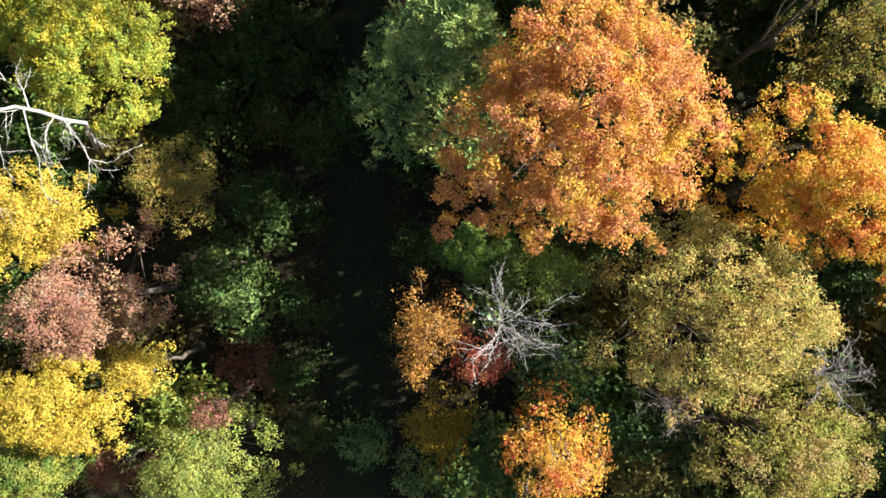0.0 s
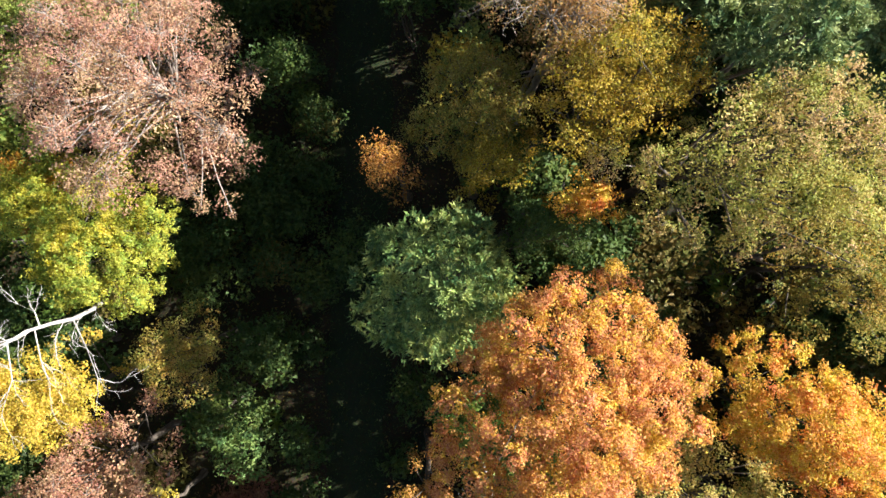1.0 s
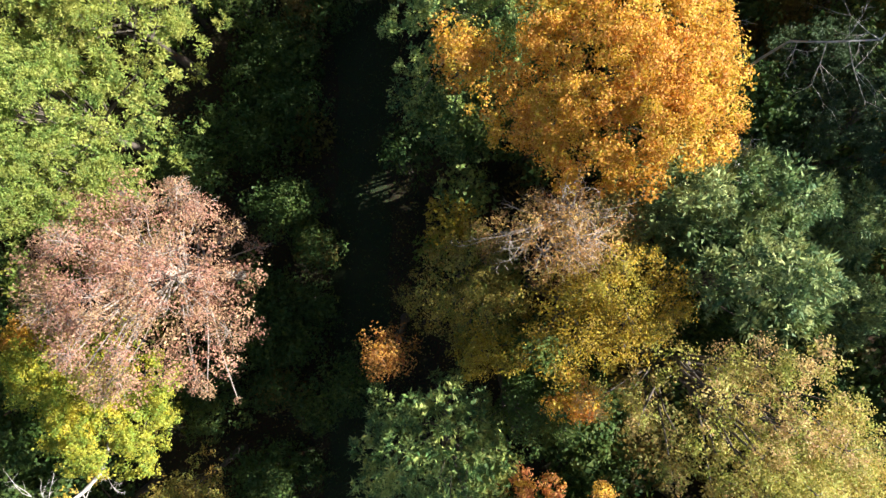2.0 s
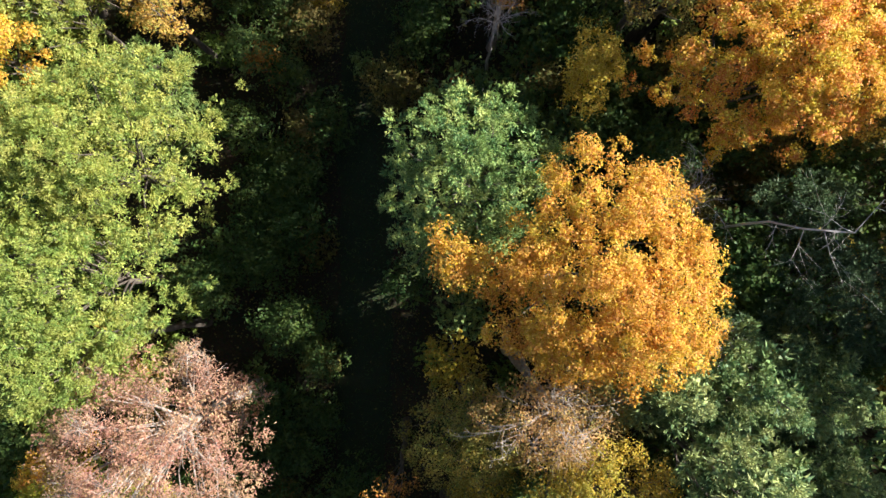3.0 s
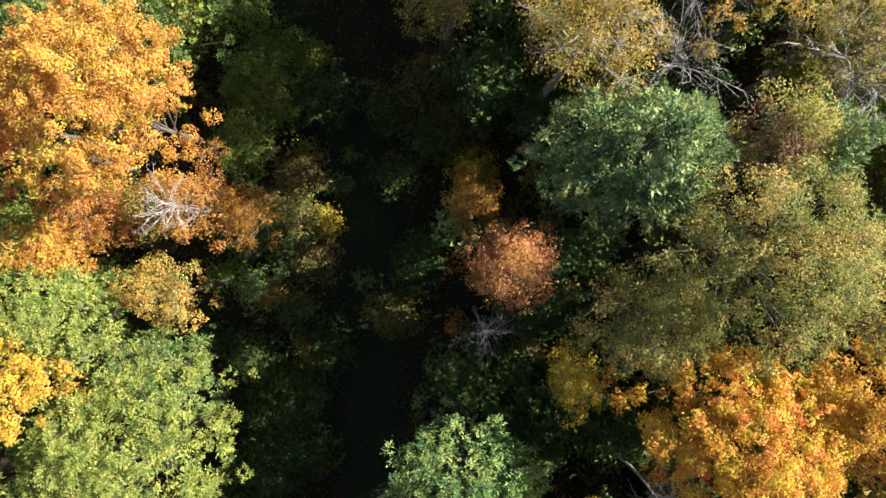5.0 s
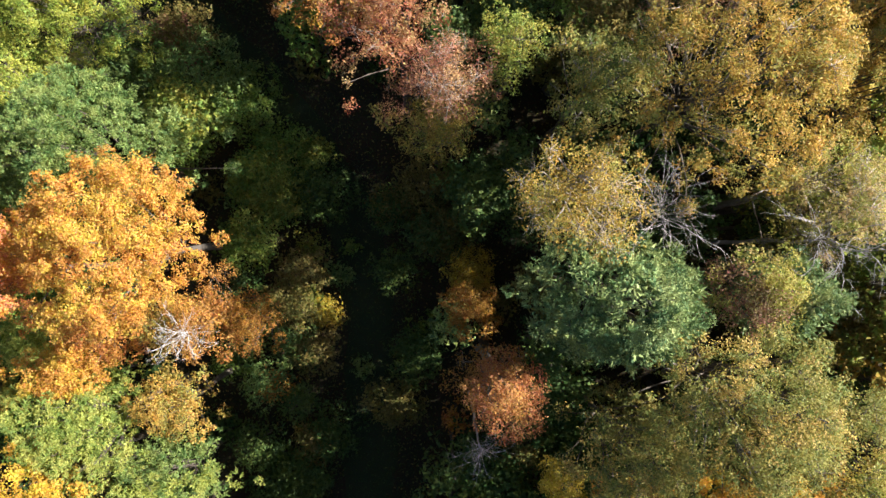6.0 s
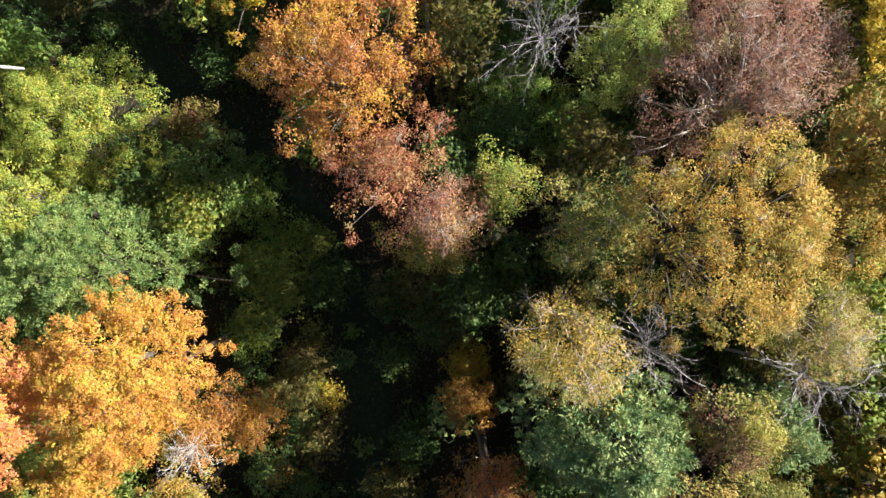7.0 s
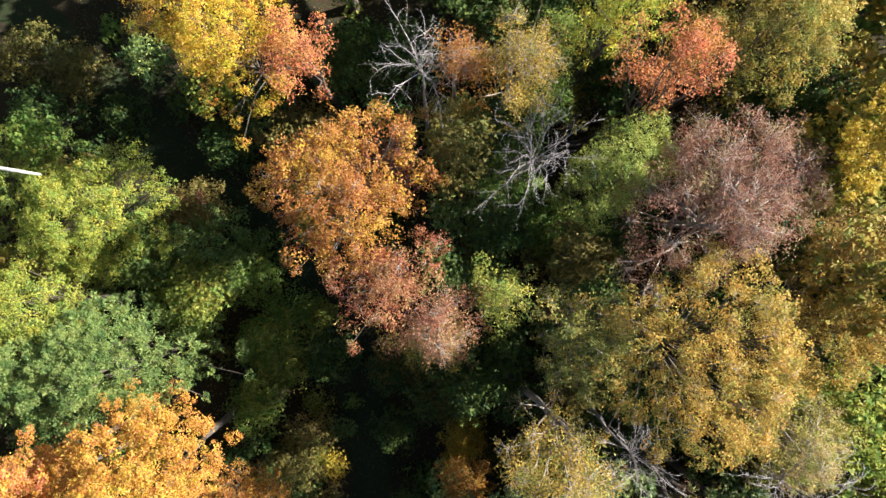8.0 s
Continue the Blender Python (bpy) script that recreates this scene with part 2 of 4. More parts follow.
def crown_lobes(rng, top, rx, ry, depth, count, ragged=1.0, steep=0.85, spread=None, tight=1.0):
    """Centres and radii of the boughs that make up a crown: a dome with an uneven outline and hanging sides."""
    edge_of = outline(spread, rx, ry)
    if spread:
        ragged *= 0.6
    k = np.arange(count)
    rad = np.sqrt((k + 0.5) / count) * rng.uniform(0.82, 1.12, count)
    ang = k * 2.39996 + rng.uniform(-0.35, 0.35, count) + rng.uniform(0, 6.28)
    rad[0] = 0.0
    p = rng.uniform(0, 6.28, 3)
    edge = 1 + ragged * (0.10 * np.sin(2 * ang + p[0]) + 0.11 * np.sin(3 * ang + p[1]) + 0.11 * np.sin(5 * ang + p[2]))
    size = tight * 1.12 * math.sqrt(rx * ry / count) * rng.uniform(0.65, 1.3, count)
    size[:4] *= 1.25
    reach = np.clip(rad * edge, 0, 1.2)
    wide = np.maximum(edge_of(ang) - size * 0.75, edge_of(ang) * 0.3)
    x, y = np.cos(ang) * reach * wide, np.sin(ang) * reach * wide
    drop = min(depth * (0.58 if steep < 1 else 0.8), steep * min(rx, ry))
    bow = 1.25 if steep > 1.5 else 2.2   # a spire, or a dome
    z = top - size * 0.75 - drop * reach ** bow + rng.normal(0, 0.06, count) * drop - rng.uniform(0, 0.22, count) * drop
    # sprays that reach past the outline, and boughs missing here and there
    spray = rng.choice(np.arange(count // 2, count), max(2, int(count * 0.12 * ragged)), replace=False)
    grow = rng.uniform(1.06, 1.06 + 0.16 * ragged, len(spray))
    x[spray], y[spray], size[spray] = x[spray] * grow, y[spray] * grow, size[spray] * 0.62
    lost = (rng.random(count) < 0.13 * ragged - 0.06) & (reach > 0.45)
    size[lost] *= 0.35
    hang = max(5, int(count * 0.5))
    ha = np.arange(hang) * 6.2832 / hang + rng.uniform(-0.3, 0.3, hang)
    hz = top - drop - (depth - drop) * rng.uniform(0.05, 1.0, hang)
    hr = rng.uniform(0.5, 0.95, hang)
    deep = max(4, count if bow < 2 else count // 2)
    da, dr = np.arange(deep) * 2.39996 + 1.2, np.sqrt((np.arange(deep) + 0.3) / deep) * 0.85
    dz = top - size.mean() * 1.7 / tight ** 1.5 - drop * 0.8 * dr ** (bow - 0.2) - rng.uniform(0.0, 0.25, deep) * drop
    if ragged >= 0.5 and count > 9:   # leafy heart that closes the fork of a loose crown
        da, dr = np.r_[da, np.arange(10) * 2.39996], np.r_[dr, rng.uniform(0.05, 0.6, 10)]
        dz = np.r_[dz, top - depth * rng.uniform(0.40, 0.72, 10)]
        deep += 10
    lobes = np.stack([np.r_[x, np.cos(ha) * hr * edge_of(ha) * 0.9, np.cos(da) * dr * edge_of(da)], np.r_[y, np.sin(ha) * hr * edge_of(ha) * 0.9, np.sin(da) * dr * edge_of(da)], np.r_[z, hz, dz]], 1)
    return lobes, np.r_[size, np.r_[np.full(hang, size.mean()), np.full(deep, size.mean() * 1.25 / tight)]]


# leaf length, width, cover, share of scatter, boughs per square metre, twigs drawn
STYLES = {"maple": (0.077, 0.071, 2.0, 0.14, 1.6, 0), "airy": (0.082, 0.064, 1.1, 0.42, 1.35, 6),
          "lace": (0.082, 0.06, 0.95, 0.45, 1.35, 10),
          "thin": (0.082, 0.044, 0.70, 0.45, 1.0, 18), "pine": (0.105, 0.046, 1.5, 0.15, 2.1, 0), "cone": (0.105, 0.046, 2.7, 0.15, 2.1, 0),
          "shrub": (0.15, 0.105, 1.05, 0.35, 1.5, 0), "low": (0.28, 0.19, 1.0, 0.35, 1.2, 0),
          "mid": (0.20, 0.155, 1.5, 0.3, 0.9, 0), "far": (0.56, 0.47, 2.2, 0.2, 0.5, 0), "near": (0.25, 0.20, 1.35, 0.3, 0.7, 0)}


def crown(rng, style, palette, top, rx, ry, depth, parent, name="crown", spread=None, fine=1.0):
    """Leaves gathered in tufts on the boughs of a crown."""
    ll, lw, cover, scatter, per, twigs = STYLES[style]
    ll, lw = ll * fine, lw * fine
    if style not in ("far", "near"):
        ll, lw = ll * min(1.12, 1.22 - 0.02 * top), lw * min(1.12, 1.22 - 0.02 * top)
    depth = depth * (1.35 if top > 12 else 1.1)
    if spread:
        spread = tuple(v * 1.15 for v in spread)
        rx = ry = math.sqrt(sum(v * v for v in spread) / len(spread))
    else:
        rx, ry = rx * 1.14, ry * 1.14
    count = int(min(46 if style in ("far", "near", "mid") else 72, max(5, per * math.pi * rx * ry)))
    lobes, size = crown_lobes(rng, top, rx, ry, depth, count, {"airy": 1.7, "thin": 1.9, "lace": 1.9, "maple": 1.0}.get(style, 1.0), {"cone": 2.7, "airy": 1.08, "lace": 1.08}.get(style, 0.85), spread,
                              {"pine": 0.84, "cone": 0.82, "maple": 0.98, "lace": 0.90, "airy": 0.95}.get(style, 1.0))
    tufts, tuft_size = (16, 0.30) if style in ("pine", "cone") else (10, 0.37) if style == "maple" else (26, 0.27)
    way = rng.normal(0, 1, (len(lobes), tufts, 3))
    way[..., 2] = np.abs(way[..., 2]) * 1.1 - 0.35
    way = unit(way)
    heart = lobes[:, None, :] + way * (size[:, None, None] * rng.uniform(0.5, 0.95, (len(lobes), tufts, 1))) * np.array((1, 1, 0.8))
    heart_r = np.repeat(size[:, None] * tuft_size, tufts, 1) * rng.uniform(0.7, 1.25, (len(lobes), tufts))
    n = int(cover * 2.1 * math.pi * rx * ry / (0.5 * ll * lw))
    coarse = np.repeat(np.where(np.arange(len(lobes)) < count, 1.0, {"far": 1.0, "low": 1.0, "maple": 1.45, "shrub": 1.3, "mid": 1.3, "near": 1.2, "airy": 1.5, "cone": 2.7}.get(style, 1.75)), tufts)
    weight = (heart_r ** 2).ravel() / coarse ** 2
    n = int(n * weight.sum() / (heart_r ** 2).sum())
    pick = rng.choice(weight.size, n, p=weight / weight.sum())
    h, hr, hw = heart.reshape(-1, 3)[pick], heart_r.ravel()[pick], way.reshape(-1, 3)[pick]
    out = unit(rng.normal(0, 1, (n, 3)) + np.array((0, 0, 0.25)))
    spread = np.where(rng.random(n) < scatter, rng.uniform(0.9, 1.7, n), rng.uniform(0.3, 1.0, n) ** 0.6)
    pos = h + out * (hr * spread)[:, None]
    length, width = ll * coarse[pick] * rng.uniform(0.6, 1.35, n), lw * coarse[pick] * rng.uniform(0.7, 1.25, n)
    if style in ("pine", "cone"):
        along = unit(out * 0.9 + hw * 0.7 + rng.normal(0, 0.35, (n, 3)))
        normal = unit(np.cross(along, rng.normal(0, 1, (n, 3))) + np.array((0, 0, 0.5)))
    else:
        normal = unit(out * (0.5 if style == "maple" else 0.4) + hw * 0.85 + rng.normal(0, 0.15 if style == "maple" else 0.34, (n, 3)) + np.array((0.0, 0.0, 0.35)))
        along = rng.normal(0, 1, (n, 3)) - np.array((0, 0, 0.4))
    normal = unit(normal - along * np.sum(normal * along, 1, keepdims=True) / np.sum(along * along, 1, keepdims=True))
    blades(name, pos, along, normal, length, width, leaf_material(palette), parent)
    return lobes, size, heart


def carry(rng, trunk, lobes, size, heart, top, depth, trunk_top, r, twigs, share=0.6, parent=None, lace=False):
    """Limbs from the stem to the boughs, and twigs out to the tufts."""
    order = rng.permutation(int(len(lobes) * 0.62))[:max(4, int(len(lobes) * share))]
    for i in order:
        c = lobes[i]
        out = math.hypot(c[0], c[1])
        z0 = min(max(c[2] - 0.55 * out - rng.uniform(0.3, 1.2), 0.35 * top), trunk_top[2] * rng.uniform(0.72, 0.98))
        t = z0 / max(trunk_top[2], 0.1)
        start = (trunk_top[0] * t, trunk_top[1] * t, z0)
        wood = Wood() if parent else trunk
        (trunk if lace else wood).limb(start, c, r * 0.2, r * 0.05, rng, 4, 3)
        for j in rng.permutation(heart.shape[1])[:max(2, int(twigs * min(1.0, size[i] / size.mean()) ** 2))]:
            wood.limb(c, heart[i, j], r * 0.045, r * 0.022, rng, 3, 1, 0.05)
            if twigs > 10:
                for _ in range(2):
                    wood.limb(heart[i, j], heart[i, j] + unit(heart[i, j] - c + rng.normal(0, 0.3, 3)) * rng.uniform(0.2, 0.55) * min(1.0, size[i]), r * 0.022, r * 0.012, rng, 3, 1, 0.05)
        if parent:
            wood.build("limb", BARK["pale"], parent)


def stem(rng, wood, height, r, sides=8, lean=0.03):
    """A tapered trunk with a flared foot; returns its upper end."""
    tip = np.array((rng.normal(0, lean) * height, rng.normal(0, lean) * height, height))
    pts, rad = [], []
    for i in range(8):
        t = i / 7
        pts.append(tip * t + np.array((rng.normal(0, 0.05), rng.normal(0, 0.05), 0)) * (0 < i < 7) - np.array((0, 0, 0.12)) * (i == 0))
        rad.append(r * (1 - 0.72 * t) * (1.45 if i == 0 else 1.0))
    wood.tube(pts, rad, sides)
    return tip


def spray(rng, wood, p, d, length, r, level, droop):
    """A crooked leafless branch that forks into finer ones and bends down towards its tip."""
    steps = (6, 4, 3)[level]
    p, d = np.array(p, float), unit(np.array(d, float))
    pts, ways = [p], []
    for i in range(steps):
        d = unit(d + rng.normal(0, (0.15, 0.20, 0.26)[level], 3) - np.array((0, 0, droop * (i + 1) / steps)))
        p = p + d * (length / steps)
        pts.append(p)
        ways.append(d)
    wood.tube(pts, [r * (1 - 0.6 * i / steps) for i in range(steps + 1)], (5, 4, 3)[level])
    if level < 2:
        forks = (7, 5)[level]
        for k in range(forks):
            i = min(steps, 1 + int((k + rng.random()) * steps / forks))
            spray(rng, wood, pts[i], ways[i - 1] + rng.normal(0, 0.5, 3), length * rng.uniform(0.28, 0.52) * (1.15 - 0.5 * i / steps), r * 0.54, level + 1, droop * 1.2)


def bare_limb(rng, wood, fork, rx, ry, top, r, k, limbs):
    """One leafless limb that rises from the fork and arches outwards."""
    a = 6.2832 * (k + rng.uniform(-0.35, 0.35)) / limbs
    reach = rng.uniform(0.5, 1.0)
    out = np.array((math.cos(a) * rx * reach, math.sin(a) * ry * reach, 0.0))
    size = math.hypot(out[0], out[1])
    start = np.array(fork) - np.array((0, 0, rng.uniform(0.0, 0.7)))
    rise = max(0.25, top - start[2] - rng.uniform(0.0, 0.5) * size)
    spray(rng, wood, start, out + np.array((0, 0, rise)), 1.15 * math.hypot(size, 0.6 * rise), r, 0, 0.28)


WORDS = {"oldgold": "old gold", "sagegreen": "sage green", "apricot": "apricot orange", "yellowlime": "yellow and lime", "emberdark": "burnt orange", "ember": "orange-red", "gold": "golden yellow", "goldorange": "golden orange", "yellow": "bright yellow", "yellowgreen": "yellow-green",
         "limegreen": "fresh lime green", "leafgreen": "mid green", "pinegreen": "grey-green", "bluegreen": "bluish dark green", "shadepine": "shade-darkened green",
         "leafy": "grass green", "fern": "fern green", "springlime": "yellowish lime green", "deepgreen": "deep green", "olivegold": "olive and gold", "goldolive": "tarnished gold", "greenolive": "greenish olive", "paleolive": "pale olive",
         "darkgold": "dull gold", "tan": "tan and yellow", "rust": "rusty brown", "fire": "mixed yellow and red", "scarlet": "scarlet", "crimson": "crimson red", "claret": "wine red",
         "redpink": "faded red", "duskpink": "reddish pink", "pink": "dusty pink", "maroon": "maroon", "purplebrown": "purplish brown", "brownolive": "brownish olive"}
KINDS = {"maple": ("maple_tree", "broadleaf tree with a dense %s autumn crown"), "airy": ("broadleaf_tree", "broadleaf tree with a loose %s autumn crown"),
         "thin": ("thinning_tree", "half-bare tree with sparse %s leaves and pale twigs"), "lace": ("broadleaf_tree", "tree with a lacy %s crown and pale twigs"), "pine": ("conifer_tree", "evergreen tree with feathery %s boughs")}
KINDS["cone"] = KINDS["pine"]
SERIAL = [0]
ROOTS = []   # x, y, radii and height of the trees planted so far


def tree(style, palette, x, y, top, rx, ry, depth, note="", spread=None):
    """One tree of the wood: trunk with limbs, and a crown of single leaves, rooted at (x, y)."""
    SERIAL[0] += 1
    ROOTS.append((x, y, rx, ry, top))
    rng = np.random.default_rng(1000 + SERIAL[0])
    wood = Wood()
    r = 0.075 + 0.0085 * top + 0.02 * min(rx, 4)
    if style == "bare":
        ob = tagged(new("dead_tree"), note or ("dead leafless tree with %s branches among the crowns" % ("bleached white" if palette == "bone" else "brown" if palette == "pale" else "ash grey")), "tree", "trees of the wood")
        ob.location = (x, y, 0)
        tip = stem(rng, wood, top - depth * 0.75, r * 0.55, 7, 0.01)
        wood.build("trunk", BARK[palette], ob)
        for k in range(12):
            fan = Wood()
            bare_limb(rng, fan, tip, rx, ry, top, r * 0.062, k, 12)
            fan.build("limb", BARK[palette], ob)
        return ob
    name, words = KINDS[style]
    ob = tagged(new(name), note or words % WORDS[palette], "tree", "trees of the wood")
    ob.location = (x, y, 0)
    lobes, size, heart = crown(rng, style, palette, top, rx, ry, depth, ob, "crown", spread, 0.88 if y < 14 and style in ("maple", "airy", "lace") else 1.0)
    tip = stem(rng, wood, top - depth * {"low": 0.35, "airy": 1.0, "lace": 1.0, "maple": 1.05, "pine": 0.95, "cone": 1.1}.get(style, 0.65), r * (0.6 if style == "low" else 1.0))
    if style != "low":
        carry(rng, wood, lobes, size, heart, top, depth, tip, r, STYLES[style][5], 0.45 if STYLES[style][5] else 0.12 if style in ("far", "near", "mid") else 0.07 if style == "maple" else 0.2, ob if style in ("thin", "lace") else None, style == "lace")
    wood.build("trunk", BARK["pale" if style == "thin" else "brown"], ob)
    return ob


def shrub(palette, x, y, top, r, note="", style="shrub"):
    """An understorey bush: several stems and a loose leafy head."""
    SERIAL[0] += 1
    rng = np.random.default_rng(5000 + SERIAL[0])
    ob = tagged(new("shrub"), note or "%s understorey shrub in the shade of the trees" % WORDS[palette], "shrub", "understorey shrubs")
    ob.location = (x, y, 0)
    rr = r * rng.uniform(0.9, 1.1)
    lobes, size, heart = crown(rng, style, palette, top, rr, rr, min(top * 0.75, 4), ob, "foliage")
    for i in range(min(3, len(lobes))):
        wood = Wood()
        wood.limb((rng.normal(0, 0.1), rng.normal(0, 0.1), -0.08), lobes[i], 0.035 + 0.006 * top, 0.012, rng, 4, 3)
        wood.build("stem", BARK["brown"], ob)
    return ob


# ---- ground and track ----
TRACK = [(-4.4, -60.0), (-4.4, -10.0), (-4.35, 10.0), (-4.1, 24.0), (-3.95, 33.0), (-4.3, 38.0), (-6.2, 42.5), (-9.6, 47.0), (-14.0, 51.6), (-19.5, 56.6), (-26.5, 63.6), (-48.0, 85.0)]


def track_distance(px, py):
    best = np.full(np.shape(px), 1e9)
    for (ax, ay), (bx, by) in zip(TRACK, TRACK[1:]):
        dx, dy = bx - ax, by - ay
        t = np.clip(((px - ax) * dx + (py - ay) * dy) / (dx * dx + dy * dy), 0, 1)
        best = np.minimum(best, np.hypot(px - ax - t * dx, py - ay - t * dy))
    return best


def ground_height(px, py):
    bumps = 0.16 * np.sin(px * 0.71 + 1.3 * np.sin(py * 0.37)) * np.cos(py * 0.53 + 0.8) + 0.07 * np.sin(px * 1.9 + py * 1.3) * np.sin(py * 2.3)
    near = np.clip((track_distance(px, py) - 1.8) / 2.0, 0, 1)
    return bumps * near


def build_ground():
    xs = np.r_[-2500, -900, -300, -120, -70, np.arange(-46, 42.1, 0.8), 70, 120, 300, 900, 2500]
    ys = np.r_[-2500, -900, -300, -120, -60, np.arange(-34, 90.1, 0.8), 130, 300, 900, 2500]
    gx, gy = np.meshgrid(xs, ys)
    inside = (np.abs(gx) < 60) & (gy > -50) & (gy < 100)
    gz = np.where(inside, ground_height(gx, gy), 0.0) - 0.02
    verts = np.stack([gx.ravel(), gy.ravel(), gz.ravel()], 1).tolist()
    w = len(xs)
    faces = [(j * w + i, j * w + i + 1, (j + 1) * w + i + 1, (j + 1) * w + i) for j in range(len(ys) - 1) for i in range(w - 1)]
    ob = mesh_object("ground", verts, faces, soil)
    tagged(ob, "forest floor of soil and fallen leaves, darkened for shade", "ground", kind="structure")


def build_track():
    pts = []
    for (ax, ay), (bx, by) in zip(TRACK, TRACK[1:]):
        n = max(2, int(math.hypot(bx - ax, by - ay) / 0.7))
        pts += [(ax + (bx - ax) * i / n, ay + (by - ay) * i / n) for i in range(n)]
    for _ in range(12):
        pts = [pts[0]] + [tuple((np.array(pts[i - 1]) + 2 * np.array(pts[i]) + np.array(pts[i + 1])) / 4) for i in range(1, len(pts) - 1)] + [pts[-1]]
    verts, faces, cross = [], [], 9
    for i, (px, py) in enumerate(pts):
        a, b = pts[max(i - 1, 0)], pts[min(i + 1, len(pts) - 1)]
        t = Vector((b[0] - a[0], b[1] - a[1], 0)).normalized()
        side = Vector((t.y, -t.x, 0))
        half = 1.62 + 0.16 * math.sin(i * 0.9) + 0.12 * math.sin(i * 0.37 + 1)
        for k in range(cross):
            u = 2 * k / (cross - 1) - 1
            rut = -0.05 * math.exp(-((abs(u) - 0.5) / 0.16) ** 2)
            z = 0.06 * (1 - u * u) + rut + (0.03 if abs(u) < 0.99 else -0.03)
            verts.append((px + side.x * half * u, py + side.y * half * u, z))
        if i:
            o = (i - 1) * cross
            faces += [(o + k, o + k + 1, o + cross + k + 1, o + cross + k) for k in range(cross - 1)]
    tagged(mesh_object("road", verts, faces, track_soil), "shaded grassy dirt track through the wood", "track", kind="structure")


build_ground()
build_track()


def carpet(name, label, category, count, palette, length, width, spread, seed, upright):
    """Grass or fallen leaves over the floor, as one uncountable layer."""
    rng = np.random.default_rng(seed)
    px, py = rng.uniform(-24, 22, count * 3), rng.uniform(-16, 66, count * 3)
    d = track_distance(px, py)
    keep = rng.random(count * 3) < spread(d)
    px, py = px[keep][:count], py[keep][:count]
    n = len(px)
    d = track_distance(px, py)
    z = ground_height(px, py) + np.where(d < 1.7, 0.07, 0.0)
    if upright:
        along = unit(np.stack([rng.normal(0, 0.5, n), rng.normal(0, 0.5, n), np.ones(n)], 1))
        normal = unit(rng.normal(0, 1, (n, 3)))
        centre = np.stack([px, py, z], 1) + along * (length * 0.4)
    else:
        normal = unit(np.stack([rng.normal(0, 0.35, n), rng.normal(0, 0.35, n), np.ones(n)], 1))
        along = rng.normal(0, 1, (n, 3))
        centre = np.stack([px, py, z + 0.02], 1)
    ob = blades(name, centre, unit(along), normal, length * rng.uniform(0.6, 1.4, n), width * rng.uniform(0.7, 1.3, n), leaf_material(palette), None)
    return tagged(ob, label, category, kind="stuff")


# grass takes the deep green, so its blades carry the track's shade too
carpet("grass", "short grass on and along the track, green darkened for shade", "grass", 42000, "deepgreen", 0.22, 0.035,
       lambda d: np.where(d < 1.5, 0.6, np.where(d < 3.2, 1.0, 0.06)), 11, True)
carpet("fallen_leaves", "dull brown fallen leaves on the forest floor", "leaf litter", 24000, "brownolive", 0.13, 0.10,
       lambda d: np.where(d < 1.6, 0.05, 0.6), 12, False)

# ---- trees and shrubs ----
tree("maple", "ember", 3.58, 3.22, 20.8, 3.54, 3.26, 7.0, spread=(3.7, 3.2, 3.2, 3.6, 3.3, 2.5, 3.4, 3.7, 3.5, 2.9, 3.1, 3.3))
tree("maple", "gold", 11.23, 1.93, 17.6, 2.33, 1.91, 6.0, spread=(2.2, 1.9, 1.8, 2.0, 3.0, 3.4, 2.4, 1.8, 1.5, 1.8, 3.1, 3.3))
tree("airy", "oldgold", 8.75, -1.89, 17.2, 3.44, 2.70, 6.0, spread=(3.7, 3.1, 2.3, 2.8, 3.4, 3.4, 3.1, 3.4, 3.0, 2.6, 2.9, 3.3))
tree("airy", "paleolive", 10.82, -6.07, 15.8, 3.31, 2.35, 6.0)
tree("bare", "bone", 2.15, -2.54, 15.6, 1.63, 1.71, 5.0)
tree("lace", "scarlet", 1.36, -3.94, 12.6, 0.93, 1.01, 4.0)
tree("airy", "leafy", 3.85, -0.82, 13.0, 1.71, 1.18, 4.0)
tree("maple", "leafy", 1.60, -0.08, 9.0, 1.71, 1.37, 4.0)
tree("airy", "rust", -0.46, -2.89, 13.4, 1.09, 1.76, 5.0, spread=(1.0, 1.3, 1.7, 1.7, 1.6, 1.4, 1.2, 1.0, 1.6, 1.8, 1.8, 1.1))
tree("airy", "darkgold", -0.02, -7.78, 8.6, 1.26, 2.08, 4.0, spread=(1.3, 1.5, 1.9, 1.9, 1.7, 1.6, 1.3, 1.3, 1.7, 2.2, 1.6, 1.2))
tree("lace", "fire", 3.81, -6.57, 15.0, 1.80, 1.91, 5.0, spread=(1.9, 1.8, 1.7, 1.9, 2.0, 1.8, 1.7, 1.7, 1.9, 1.9, 1.8, 1.8))
tree("cone", "bluegreen", 0.55, 5.75, 18.8, 3.0, 2.8, 8.0, spread=(2.2, 2.3, 2.6, 2.8, 3.1, 3.4, 3.7, 3.5, 3.0, 2.6, 2.4, 2.2))
tree("airy", "deepgreen", 3.49, 7.84, 14.5, 1.96, 1.15, 5.0, spread=(2.1, 1.3, 0.9, 0.9, 1.3, 2.0, 1.8, 1.3, 1.2, 1.4, 1.2, 1.6))
tree("maple", "yellowlime", -12.92, 7.53, 12.8, 2.25, 2.90, 5.0, spread=(2.3, 2.8, 2.5, 3.0, 3.0, 2.5, 2.2, 2.5, 3.0, 2.8, 3.0, 2.6))
tree("maple", "yellowlime", -15.67, 8.71, 11.6, 1.60, 1.81, 4.0)
